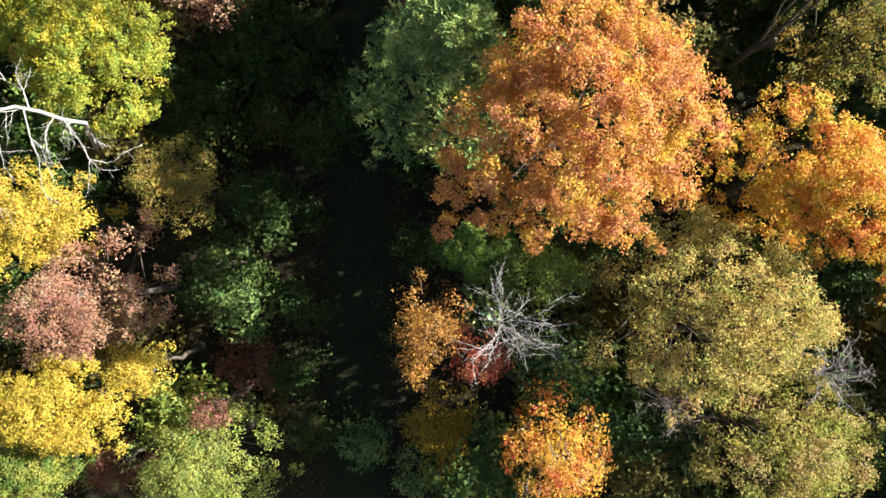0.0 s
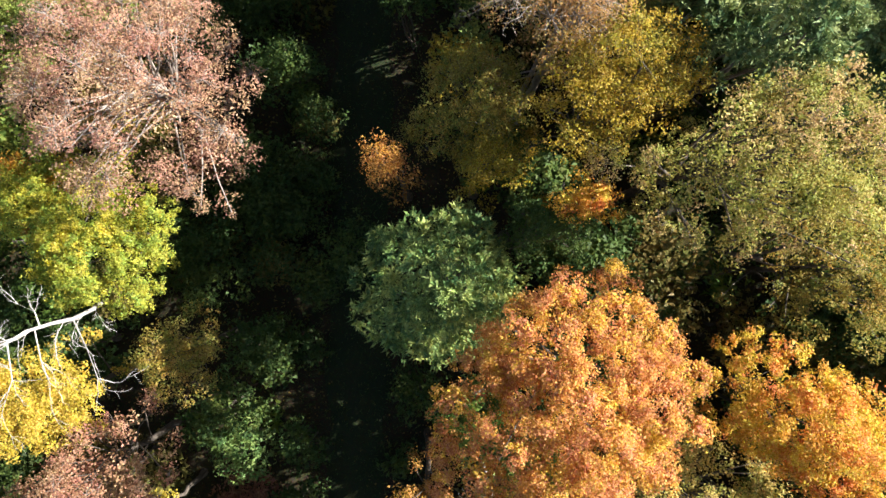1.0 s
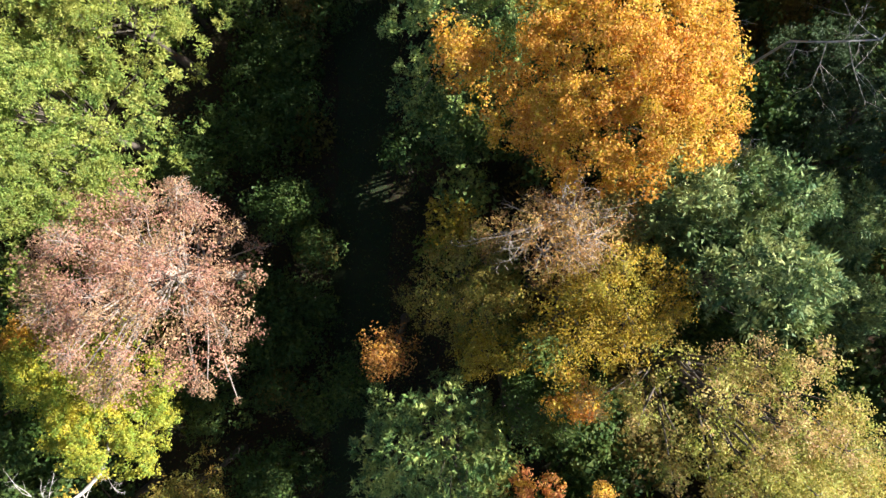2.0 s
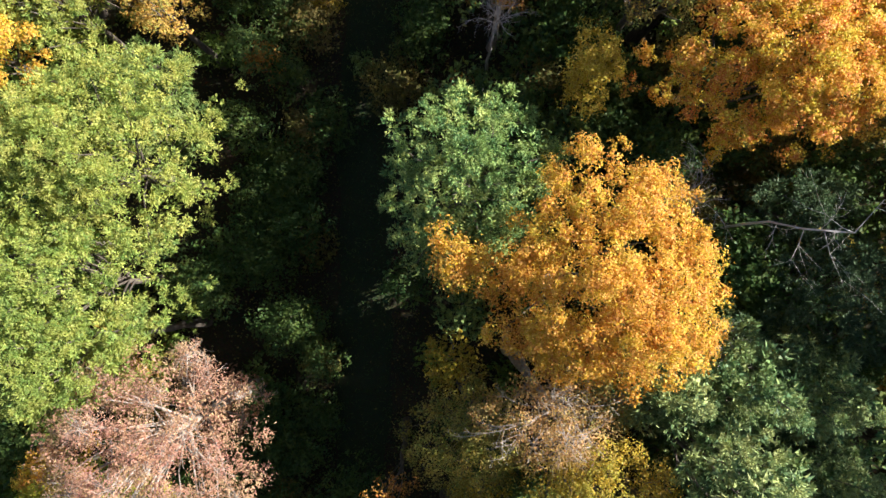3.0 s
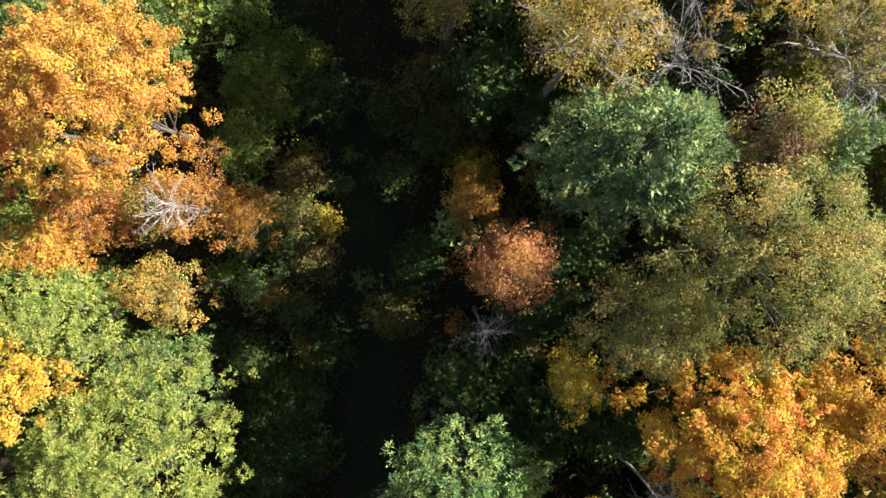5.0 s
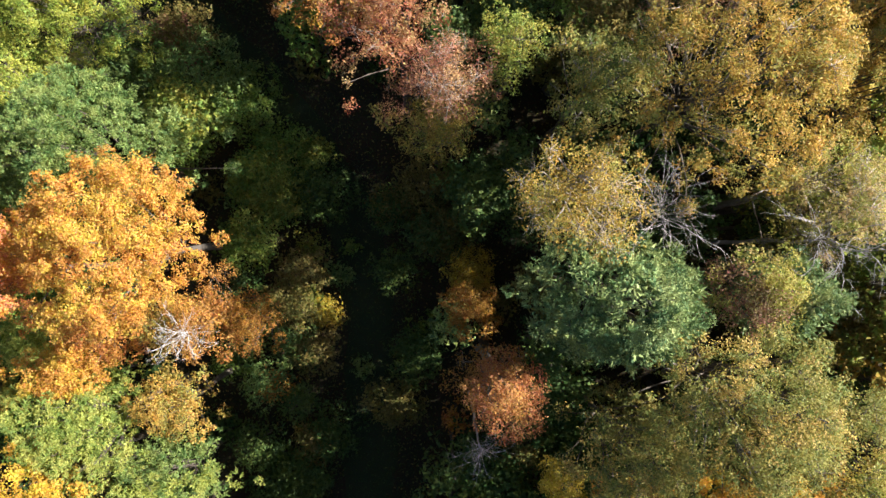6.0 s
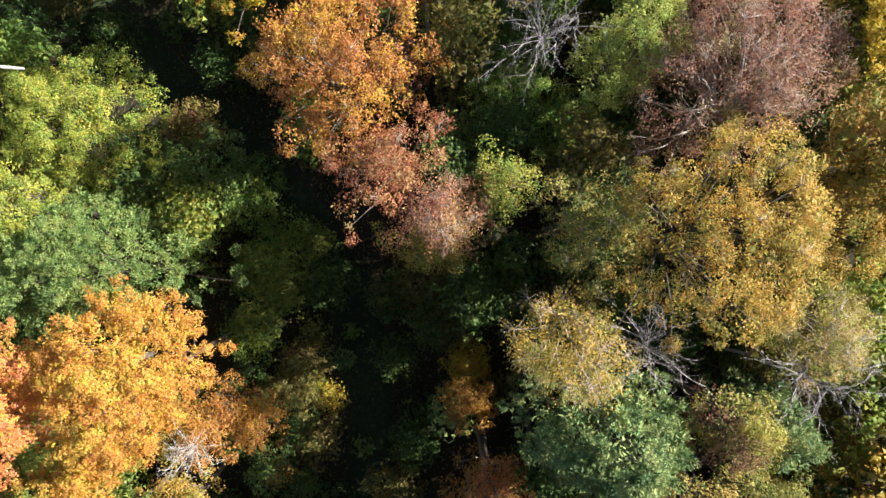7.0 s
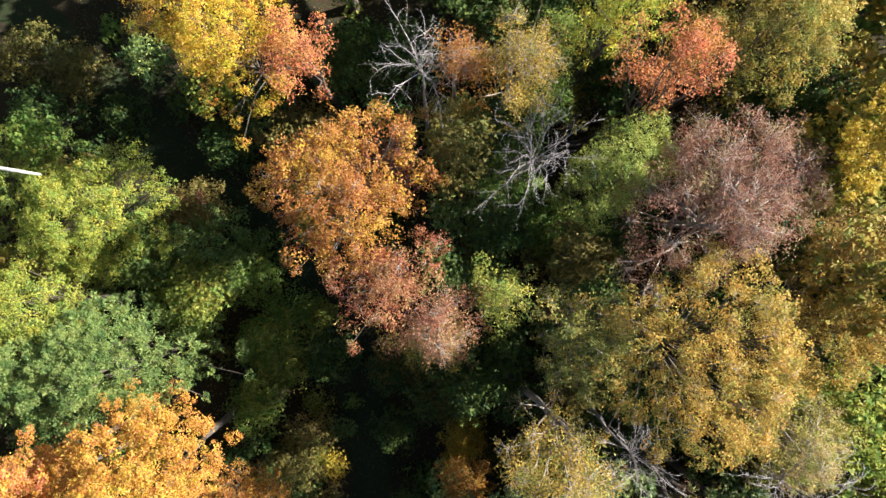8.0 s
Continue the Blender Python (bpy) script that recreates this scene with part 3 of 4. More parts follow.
tree("maple", "yellow", -15.29, 1.11, 12.3, 2.00, 1.91, 5.0, spread=(2.3, 1.8, 1.8, 2.0, 2.1, 2.0, 1.7, 2.0, 2.3, 1.8, 1.7, 2.0))
tree("lace", "duskpink", -13.18, -1.97, 13.0, 2.69, 2.21, 5.0, spread=(2.7, 2.9, 3.1, 2.4, 1.7, 1.8, 2.7, 3.2, 2.8, 2.1, 2.0, 2.2))
tree("maple", "yellow", -15.29, -6.33, 10.6, 2.90, 1.77, 5.0, spread=(2.7, 2.4, 2.2, 1.9, 1.9, 2.3, 3.0, 2.6, 1.7, 1.6, 1.9, 2.8))
tree("maple", "yellow", -12.65, -5.16, 8.6, 1.01, 1.00, 4.0, spread=(1.0, 0.9, 1.0, 1.1, 1.0, 1.2, 1.0, 1.0, 1.0, 0.9, 1.1, 1.2))
tree("airy", "limegreen", -9.90, -9.09, 9.4, 2.98, 2.10, 4.0, spread=(3.0, 2.9, 2.7, 2.1, 2.7, 2.9, 3.0, 3.2, 2.4, 2.1, 2.4, 3.2))
tree("airy", "maroon", -15.15, -10.13, 5.6, 1.42, 1.16, 3.0)
tree("airy", "maroon", -9.55, -6.92, 8.6, 0.73, 0.73, 2.5)
tree("maple", "yellowgreen", -17.19, -9.29, 8.5, 1.75, 1.40, 4.0)
tree("airy", "olivegold", -10.67, 2.63, 10.4, 1.70, 1.92, 5.0)
tree("thin", "pink", -10.09, 12.21, 17.2, 3.90, 3.57, 6.0, spread=(4.1, 3.6, 3.7, 3.5, 4.0, 4.3, 3.7, 3.4, 4.1, 3.7, 3.9, 3.8))
tree("maple", "gold", -16.73, 9.47, 10.2, 1.37, 1.71, 4.0)
tree("pine", "leafgreen", -13.23, 23.33, 15.6, 4.36, 3.84, 6.0, spread=(4.3, 4.4, 4.5, 3.8, 3.6, 4.2, 4.4, 4.6, 4.2, 3.9, 3.8, 4.2))
tree("pine", "leafgreen", -13.78, 18.08, 16.0, 3.79, 2.79, 6.0, spread=(3.8, 4.1, 3.0, 2.8, 3.0, 3.8, 3.8, 4.0, 3.2, 2.8, 3.1, 3.7))
tree("pine", "limegreen", -13.29, 15.66, 16.4, 2.86, 1.70, 6.0, spread=(2.9, 3.1, 2.1, 1.7, 1.8, 2.3, 2.8, 3.0, 2.4, 1.7, 1.5, 2.2))
tree("pine", "leafgreen", -15.60, 29.69, 14.9, 2.71, 2.26, 6.0, spread=(2.5, 2.0, 2.0, 2.1, 2.7, 3.4, 2.9, 1.7, 1.7, 2.4, 2.8, 3.4))
tree("pine", "fern", -12.92, 26.20, 11.0, 2.85, 2.46, 5.0)
tree("pine", "leafgreen", -18.32, 19.98, 15.0, 3.23, 3.23, 6.0)
tree("maple", "goldorange", -16.79, 27.07, 16.6, 1.86, 2.25, 5.0, spread=(2.2, 1.7, 1.8, 2.3, 2.7, 1.7, 1.5, 1.7, 2.7, 2.2, 1.7, 2.2))
tree("airy", "goldolive", -12.39, 30.43, 12.2, 2.02, 1.51, 4.0, spread=(1.8, 1.5, 1.7, 1.6, 1.8, 2.4, 2.2, 1.5, 1.3, 1.4, 1.9, 2.7))
tree("maple", "apricot", -12.11, 38.31, 19.2, 3.13, 3.20, 7.0, spread=(3.0, 3.2, 3.3, 3.0, 3.3, 3.2, 3.2, 3.4, 4.0, 4.0, 3.3, 2.8))
tree("maple", "ember", -17.01, 36.80, 19.0, 1.44, 2.85, 6.0, spread=(1.5, 1.9, 2.6, 2.9, 2.7, 1.6, 1.4, 1.6, 2.7, 2.9, 2.6, 1.5))
tree("airy", "rust", -10.52, 34.75, 13.2, 1.15, 2.67, 5.0, spread=(1.1, 1.4, 2.3, 2.8, 1.5, 1.1, 1.2, 1.6, 2.3, 2.5, 1.9, 1.2))
tree("bare", "bone", -10.61, 34.41, 14.9, 1.15, 1.25, 3.0)
tree("airy", "rust", -9.33, 34.08, 9.4, 1.61, 1.75, 4.0)
tree("maple", "apricot", -16.17, 32.49, 13.6, 3.25, 0.95, 4.0)
tree("airy", "rust", -15.20, 34.20, 12.6, 2.4, 1.5, 5.0)
tree("airy", "goldolive", -12.40, 34.30, 12.4, 1.5, 1.5, 5.0)
tree("pine", "leafgreen", -19.44, 33.36, 10.8, 2.09, 1.39, 4.0)
tree("pine", "fern", -15.07, 42.60, 16.0, 4.88, 2.66, 7.0, spread=(5.1, 3.6, 2.7, 3.2, 3.3, 3.7, 4.7, 4.5, 3.2, 2.1, 1.6, 3.5))
tree("airy", "springlime", -18.25, 50.20, 12.2, 3.85, 3.27, 5.0, spread=(3.8, 4.5, 4.6, 2.5, 3.3, 4.3, 3.9, 4.5, 3.8, 4.0, 3.5, 3.6))
tree("airy", "springlime", -19.40, 45.05, 14.6, 2.71, 1.98, 6.0, spread=(3.0, 2.7, 2.1, 2.1, 2.5, 2.9, 2.5, 2.9, 2.4, 1.9, 2.1, 2.8))
tree("airy", "yellowgreen", -25.50, 51.85, 9.6, 3.54, 4.18, 5.0)
tree("lace", "emberdark", -3.20, 50.70, 19.6, 3.71, 3.38, 7.0, spread=(3.4, 4.3, 3.8, 3.3, 2.9, 3.5, 4.0, 3.4, 3.9, 3.5, 3.8, 2.7))
tree("lace", "claret", -1.45, 46.74, 18.7, 2.68, 1.45, 6.0, spread=(2.1, 3.5, 2.2, 1.1, 1.2, 1.8, 3.3, 2.2, 3.1, 1.9, 1.3, 1.3))
tree("thin", "redpink", 0.97, 44.74, 17.0, 2.20, 1.71, 5.0, spread=(2.2, 2.4, 2.1, 1.6, 1.6, 1.9, 2.2, 2.4, 2.1, 1.8, 1.6, 1.8))
tree("airy", "yellowgreen", 3.54, 46.14, 17.4, 1.13, 1.64, 5.0, spread=(1.2, 1.5, 1.4, 1.5, 1.7, 1.3, 1.0, 1.1, 1.6, 1.7, 1.3, 1.3))
tree("airy", "olivegold", 0.45, 43.47, 13.5, 2.79, 1.27, 5.0)
tree("airy", "gold", -9.17, 58.11, 18.2, 3.34, 3.23, 6.0, spread=(3.1, 3.2, 3.3, 2.8, 3.3, 4.7, 3.6, 1.7, 2.3, 3.6, 4.0, 4.0))
tree("airy", "crimson", -5.50, 56.89, 17.6, 1.05, 1.64, 5.0, spread=(1.3, 1.5, 1.7, 1.7, 1.9, 0.7, 0.8, 1.5, 2.1, 1.6, 1.5, 1.3))
tree("bare", "bone", 0.03, 56.14, 18.4, 2.10, 1.98, 5.0)
tree("thin", "rust", 2.00, 55.82, 18.0, 1.11, 1.50, 5.0)
tree("thin", "goldolive", 4.32, 55.78, 19.2, 1.61, 2.34, 6.0)
tree("bare", "ashgrey", 5.00, 51.79, 20.0, 2.08, 2.41, 6.0)
tree("airy", "limegreen", 8.67, 51.43, 18.4, 2.01, 2.14, 6.0, spread=(2.0, 3.4, 3.1, 2.4, 1.7, 1.6, 2.0, 2.9, 3.7, 1.9, 1.3, 1.4))
tree("airy", "deepgreen", 3.79, 53.84, 12.5, 2.15, 2.29, 5.0)
tree("airy", "yellowlime", 8.51, 57.90, 20.2, 2.21, 1.27, 6.0, spread=(2.2, 2.5, 1.5, 1.3, 1.6, 1.8, 2.2, 2.6, 1.6, 1.2, 1.3, 1.9))
tree("airy", "olivegold", 14.87, 56.91, 20.4, 2.63, 2.42, 6.0, spread=(2.6, 2.9, 2.6, 2.3, 2.6, 2.5, 2.7, 2.8, 2.6, 2.6, 2.5, 2.5))
tree("airy", "crimson", 9.80, 55.07, 22.2, 1.56, 1.32, 6.0, spread=(1.7, 1.2, 1.1, 1.2, 1.6, 2.1, 1.4, 1.2, 1.3, 1.5, 1.6, 1.9))
tree("thin", "purplebrown", 12.47, 50.17, 20.6, 4.04, 3.43, 6.0, spread=(4.2, 4.5, 3.9, 3.5, 3.1, 3.3, 3.9, 4.9, 3.8, 3.3, 3.0, 3.3))
tree("maple", "yellow", 18.27, 51.95, 21.2, 0.91, 2.32, 6.0, spread=(1.0, 1.2, 2.0, 2.2, 2.3, 1.2, 0.8, 1.0, 1.9, 2.4, 2.0, 1.2))
tree("airy", "tan", 18.49, 48.32, 18.4, 2.00, 1.06, 5.0, spread=(1.9, 1.6, 1.1, 1.1, 1.2, 1.6, 2.1, 1.4, 1.2, 1.0, 1.1, 1.7))
tree("lace", "goldolive", 11.04, 43.67, 23.0, 3.42, 3.88, 8.0, spread=(3.2, 3.8, 4.4, 3.9, 3.2, 3.5, 3.7, 3.8, 3.9, 3.8, 4.2, 3.2))
tree("lace", "greenolive", 6.88, 44.16, 19.4, 1.83, 2.31, 6.0, spread=(1.8, 2.3, 2.7, 2.0, 2.0, 2.4, 1.9, 2.0, 2.3, 2.6, 2.3, 1.8))
tree("airy", "goldolive", 17.77, 44.54, 18.2, 2.50, 2.97, 6.0)
tree("airy", "paleolive", 18.00, 40.13, 15.8, 2.84, 2.32, 5.0)
tree("thin", "goldolive", 5.41, 39.61, 21.2, 2.29, 1.90, 6.0, spread=(2.5, 1.8, 1.7, 1.9, 2.4, 2.5, 2.1, 2.0, 2.0, 1.9, 2.1, 2.4))
tree("bare", "ashgrey", 15.40, 38.00, 19.8, 2.8, 2.6, 5.0, "leafless tree with many fine grey branches over the crowns")
tree("bare", "ashgrey", 9.21, 39.06, 19.4, 1.72, 1.62, 5.0)
tree("cone", "sagegreen", 7.55, 35.60, 22.6, 3.6, 2.8, 8.0, spread=(3.9, 3.4, 2.9, 2.7, 2.9, 3.3, 3.5, 3.1, 2.5, 2.2, 2.5, 3.3))
tree("airy", "purplebrown", 11.87, 35.81, 19.4, 0.79, 1.55, 5.0, spread=(0.8, 1.0, 1.4, 1.4, 1.3, 1.1, 0.8, 0.8, 1.1, 1.7, 1.2, 0.8))
tree("airy", "paleolive", 12.29, 36.32, 19.6, 0.98, 1.67, 5.0)
tree("cone", "pinegreen", 13.84, 35.92, 20.2, 1.77, 1.87, 6.0)
tree("thin", "paleolive", 15.80, 39.77, 18.4, 2.48, 2.27, 5.0)
tree("airy", "greenolive", 7.97, 29.78, 19.0, 2.57, 2.16, 7.0, spread=(2.4, 2.2, 2.6, 2.2, 2.0, 2.2, 2.7, 2.5, 2.4, 2.1, 1.8, 2.7))
tree("airy", "greenolive", 11.13, 32.04, 22.2, 2.93, 3.38, 8.0, spread=(2.8, 3.1, 3.5, 3.1, 3.5, 3.2, 3.0, 2.9, 3.2, 3.6, 3.4, 3.0))
tree("maple", "gold", 11.32, 25.74, 19.6, 3.77, 2.50, 7.0, spread=(4.1, 3.8, 2.6, 2.7, 3.6, 3.2, 3.9, 3.6, 2.7, 2.3, 2.8, 3.8))
tree("maple", "goldorange", 14.82, 26.62, 19.6, 1.58, 2.28, 6.0, spread=(1.5, 1.7, 2.4, 2.2, 2.1, 2.0, 1.7, 1.8, 2.1, 2.3, 2.3, 1.8))
tree("maple", "yellow", 6.10, 26.66, 14.2, 0.84, 1.76, 6.0, spread=(0.8, 0.8, 1.2, 1.9, 1.3, 0.9, 0.9, 1.1, 1.2, 1.6, 1.6, 1.0))
tree("maple", "goldorange", 5.26, 18.66, 20.6, 3.61, 3.86, 8.0, spread=(3.4, 3.5, 3.6, 4.2, 3.9, 3.3, 3.7, 3.4, 3.2, 2.8, 3.4, 3.5))
tree("maple", "goldorange", 0.97, 19.33, 18.0, 0.93, 0.80, 4.0, spread=(0.9, 0.7, 0.6, 0.8, 1.1, 1.1, 0.9, 0.8, 0.8, 0.8, 1.0, 1.2))
tree("pine", "bluegreen", 1.24, 22.54, 16.6, 3.28, 3.02, 7.0, spread=(3.4, 3.2, 3.2, 2.8, 3.2, 3.4, 3.2, 2.9, 3.2, 3.3, 3.1, 2.9))
tree("bare", "bone", 9.12, 21.81, 15.4, 1.56, 1.04, 4.0)
tree("pine", "shadepine", 15.52, 17.76, 14.4, 3.28, 2.63, 6.0)
tree("cone", "pinegreen", 7.60, 15.30, 19.4, 2.0, 1.9, 6.0)
tree("cone", "pinegreen", 10.20, 15.20, 19.2, 2.5, 2.3, 6.0)
tree("cone", "pinegreen", 13.30, 14.70, 18.2, 2.4, 2.1, 6.0)
tree("cone", "pinegreen", 9.2, 12.9, 21.8, 1.6, 1.5, 7.0)
tree("cone", "pinegreen", 14.3, 11.9, 16.5, 2.3, 2.1, 7.0)
tree("cone", "deepgreen", 11.88, 11.64, 16.0, 2.83, 2.26, 7.0)
tree("thin", "tan", 4.00, 14.10, 17.8, 2.39, 1.59, 5.0, spread=(2.3, 2.7, 1.8, 1.5, 1.5, 1.8, 2.5, 2.4, 1.6, 1.7, 1.8, 1.6))
tree("airy", "darkgold", 5.21, 11.93, 19.0, 2.23, 1.76, 7.0, spread=(2.3, 2.9, 2.2, 1.8, 1.7, 1.8, 2.2, 2.8, 2.5, 1.7, 1.5, 1.8))
tree("airy", "olivegold", 1.39, 12.22, 14.0, 2.32, 2.58, 5.0, spread=(2.3, 2.3, 2.3, 2.7, 2.5, 2.1, 2.4, 2.4, 2.3, 2.5, 2.6, 2.3))
tree("airy", "darkgold", 1.81, 10.08, 14.4, 1.20, 1.11, 5.0, spread=(1.3, 1.1, 1.2, 1.1, 1.0, 1.2, 1.1, 1.1, 1.2, 1.1, 1.1, 1.1))
tree("airy", "rust", -1.74, 9.92, 14.6, 0.67, 1.27, 6.0, spread=(0.7, 0.9, 1.1, 1.3, 0.8, 0.6, 0.6, 0.8, 1.3, 1.2, 0.8, 0.6))
tree("airy", "paleolive", 8.08, 9.17, 22.4, 3.29, 1.94, 8.0, spread=(3.1, 2.7, 2.9, 2.2, 1.7, 2.4, 3.2, 2.4, 2.2, 1.6, 2.3, 3.2))
tree("airy", "goldolive", 11.30, 7.70, 18.8, 0.89, 1.19, 6.0)
tree("airy", "olivegold", 12.94, 5.98, 16.8, 1.85, 2.02, 6.0)
tree("maple", "gold", 4.75, 8.80, 15.6, 1.11, 0.53, 5.0, spread=(1.0, 1.0, 0.7, 0.5, 0.5, 0.7, 1.2, 0.9, 0.6, 0.6, 0.6, 0.8))
tree("airy", "crimson", 3.25, 32.0, 17.3, 1.84, 2.12, 6.0, spread=(1.6, 1.5, 2.0, 2.0, 1.3, 1.4, 1.7, 1.8, 2.0, 1.8, 1.7, 1.6))
tree("bare", "pale", 3.90, 14.75, 18.4, 2.35, 1.15, 3.0)
tree("bare", "pale", 7.60, -5.12, 14.5, 1.05, 0.61, 3.0)
tree("bare", "ashgrey", 11.72, -3.87, 16.0, 0.81, 0.81, 3.0)
tree("bare", "bone", 9.70, 16.71, 16.0, 0.67, 0.57, 2.0)
tree("pine", "fern", -19.10, 42.23, 14.6, 3.28, 3.01, 6.0)
tree("maple", "ember", -17.28, 38.07, 17.0, 1.69, 1.45, 5.0)
tree("pine", "shadepine", 15.36, 21.58, 11.5, 2.61, 1.42, 5.0)
tree("airy", "leafy", 7.22, 49.52, 12.0, 2.30, 1.58, 5.0)
tree("airy", "leafy", 3.98, 51.33, 11.5, 2.34, 1.76, 5.0)
tree("airy", "olivegold", 1.51, 54.62, 12.0, 1.73, 1.73, 5.0)
tree("airy", "deepgreen", 9.73, 48.37, 11.0, 2.36, 1.33, 5.0)
tree("airy", "leafy", 5.77, 55.32, 14.0, 1.88, 1.34, 5.0)
tree("airy", "yellowgreen", 6.67, 57.92, 15.0, 1.55, 1.29, 5.0)
tree("airy", "olivegold", 12.79, 57.58, 16.0, 1.51, 1.76, 5.0)
tree("airy", "greenolive", 15.31, 31.85, 19.5, 1.57, 1.86, 6.0)
tree("airy", "olivegold", 14.94, 29.80, 20.0, 1.70, 1.13, 6.0)
tree("airy", "rust", 2.20, 34.62, 7.5, 1.56, 1.99, 5.0)
tree("thin", "rust", 2.99, 31.46, 12.6, 2.17, 1.60, 4.0)
tree("bare", "ashgrey", 2.37, 28.61, 14.0, 0.95, 0.84, 3.0)
tree("airy", "darkgold", 2.23, 36.32, 5.5, 1.37, 1.95, 4.0)
shrub("deepgreen", -6.65, 11.05, 3.2, 1.28)
shrub("deepgreen", -7.13, 8.76, 3.6, 1.41)
shrub("brownolive", -6.34, 13.71, 2.6, 1.16)
shrub("deepgreen", -8.62, 1.96, 3.6, 1.41)
shrub("deepgreen", -8.88, 9.28, 4.0, 1.68)
shrub("deepgreen", -6.37, 10.26, 2.6, 1.20)
shrub("deepgreen", -8.90, 11.49, 3.4, 1.47)
shrub("deepgreen", -8.54, 8.59, 3.6, 1.46)
shrub("deepgreen", -8.96, 2.53, 5.4, 1.58)
# next two shrubs: leaf colour darkened to deepen the shade beside the track
shrub("deepgreen", -10.17, -0.76, 5.8, 1.83)
shrub("fern", -9.57, -2.77, 5.0, 1.65)
shrub("deepgreen", -6.68, -2.83, 4.0, 1.23)
shrub("deepgreen", -7.16, -6.03, 3.6, 1.38)
shrub("maroon", -9.77, -5.84, 3.0, 1.68)
shrub("deepgreen", -11.98, 7.74, 5.0, 2.13)
shrub("deepgreen", -9.69, 10.51, 4.6, 2.15)
shrub("deepgreen", -8.51, 6.61, 3.8, 1.51)
# deep green in place of bluish green: shade put into these two shrubs
shrub("deepgreen", -6.02, 5.50, 3.9, 1.51)
shrub("deepgreen", -4.27, 6.96, 5.0, 1.60)
shrub("deepgreen", -6.56, -9.19, 3.0, 1.26)
shrub("bluegreen", -3.90, -9.75, 3.0, 1.40)
shrub("bluegreen", -1.10, -11.43, 3.0, 1.12)
shrub("leafy", 2.38, -11.01, 5.5, 1.32)
shrub("deepgreen", -1.08, 0.04, 4.5, 1.48)
shrub("deepgreen", -6.87, 1.75, 2.0, 1.15)
shrub("deepgreen", -11.88, 5.94, 4.5, 2.24)
shrub("deepgreen", -9.33, 9.34, 4.8, 1.95)
shrub("deepgreen", -7.37, 15.98, 5.2, 1.38)
shrub("deepgreen", -10.59, 19.66, 4.6, 1.96)
shrub("deepgreen", -7.85, 21.13, 4.4, 1.97)
shrub("bluegreen", 1.03, 19.81, 9.0, 2.00)
shrub("brownolive", -8.18, 6.44, 3.4, 1.29)
shrub("deepgreen", -12.30, 17.72, 6.0, 1.66)
shrub("deepgreen", -7.98, 23.92, 4.4, 2.01)
shrub("deepgreen", -6.12, 26.75, 3.6, 1.75)
shrub("bluegreen", -0.41, 20.19, 9.0, 1.79)
shrub("deepgreen", 1.62, 18.82, 10.0, 1.50)
shrub("deepgreen", -7.14, 16.13, 5.4, 1.40)
shrub("deepgreen", -6.28, 13.86, 3.5, 1.32)
shrub("deepgreen", -12.03, 17.83, 6.0, 1.74)
shrub("deepgreen", -8.15, 15.92, 5.0, 1.63)
shrub("maroon", -10.88, 11.73, 6.0, 1.60)
shrub("deepgreen", -8.91, 19.42, 4.2, 1.81)
shrub("deepgreen", -8.94, 23.05, 4.0, 2.12)
shrub("brownolive", -7.21, 26.13, 3.4, 1.54)
shrub("deepgreen", -10.31, 26.36, 4.6, 1.50)
shrub("fern", -9.82, 30.12, 5.4, 1.47)
shrub("deepgreen", -7.90, 29.05, 4.6, 1.35)
shrub("rust", -9.10, 29.80, 4.6, 0.84)
shrub("brownolive", -7.03, 31.78, 4.4, 1.65)
shrub("darkgold", -6.34, 34.10, 2.9, 0.81)
shrub("deepgreen", -11.12, 34.10, 6.0, 2.03)
shrub("brownolive", -8.71, 34.64, 5.0, 1.78)
shrub("deepgreen", -1.02, 30.93, 4.0, 1.52)
shrub("brownolive", -1.66, 28.26, 3.5, 1.23)
shrub("rust", 1.38, 27.93, 5.0, 0.89)
shrub("deepgreen", -1.47, 18.05, 8.0, 1.11)
shrub("darkgold", 0.72, 14.60, 10.0, 1.32)
shrub("brownolive", 4.80, 27.34, 9.0, 1.35)
shrub("deepgreen", 7.23, 29.50, 9.0, 1.35)
shrub("deepgreen", 9.26, 26.42, 7.0, 1.70)
# two verge shrubs in lighter yellow-green, sunlit tops put into the colour
shrub("yellowgreen", -10.43, 38.85, 5.0, 1.85)
shrub("yellowgreen", -9.08, 40.62, 4.0, 1.42)
shrub("deepgreen", -6.59, 41.28, 3.8, 1.90)
shrub("brownolive", -2.48, 40.62, 3.8, 1.42)
shrub("deepgreen", 0.36, 38.77, 5.0, 1.85)
shrub("brownolive", -0.24, 41.54, 5.0, 1.85)
shrub("brownolive", -7.75, 34.56, 4.6, 1.40)
shrub("deepgreen", -9.92, 33.51, 6.0, 1.51)
shrub("deepgreen", 2.69, 25.60, 6.0, 1.81)
shrub("deepgreen", 5.55, 39.54, 8.0, 1.73)
# next four: leaf colour lightened in place of sun reaching the verge
shrub("yellowgreen", -9.40, 41.99, 4.6, 2.34)
shrub("leafy", -8.94, 44.08, 3.4, 1.89)
shrub("yellowgreen", -7.06, 43.97, 2.2, 1.23)
shrub("leafy", -11.01, 38.01, 5.0, 1.66)
shrub("brownolive", -7.40, 36.64, 4.8, 1.67)
shrub("darkgold", -6.40, 33.84, 2.6, 0.91)
shrub("deepgreen", -8.22, 32.21, 4.2, 1.69)
shrub("deepgreen", -2.42, 40.26, 4.0, 1.52)
shrub("brownolive", 0.96, 39.24, 5.0, 1.99)
shrub("fern", -13.92, 48.00, 5.0, 2.99)
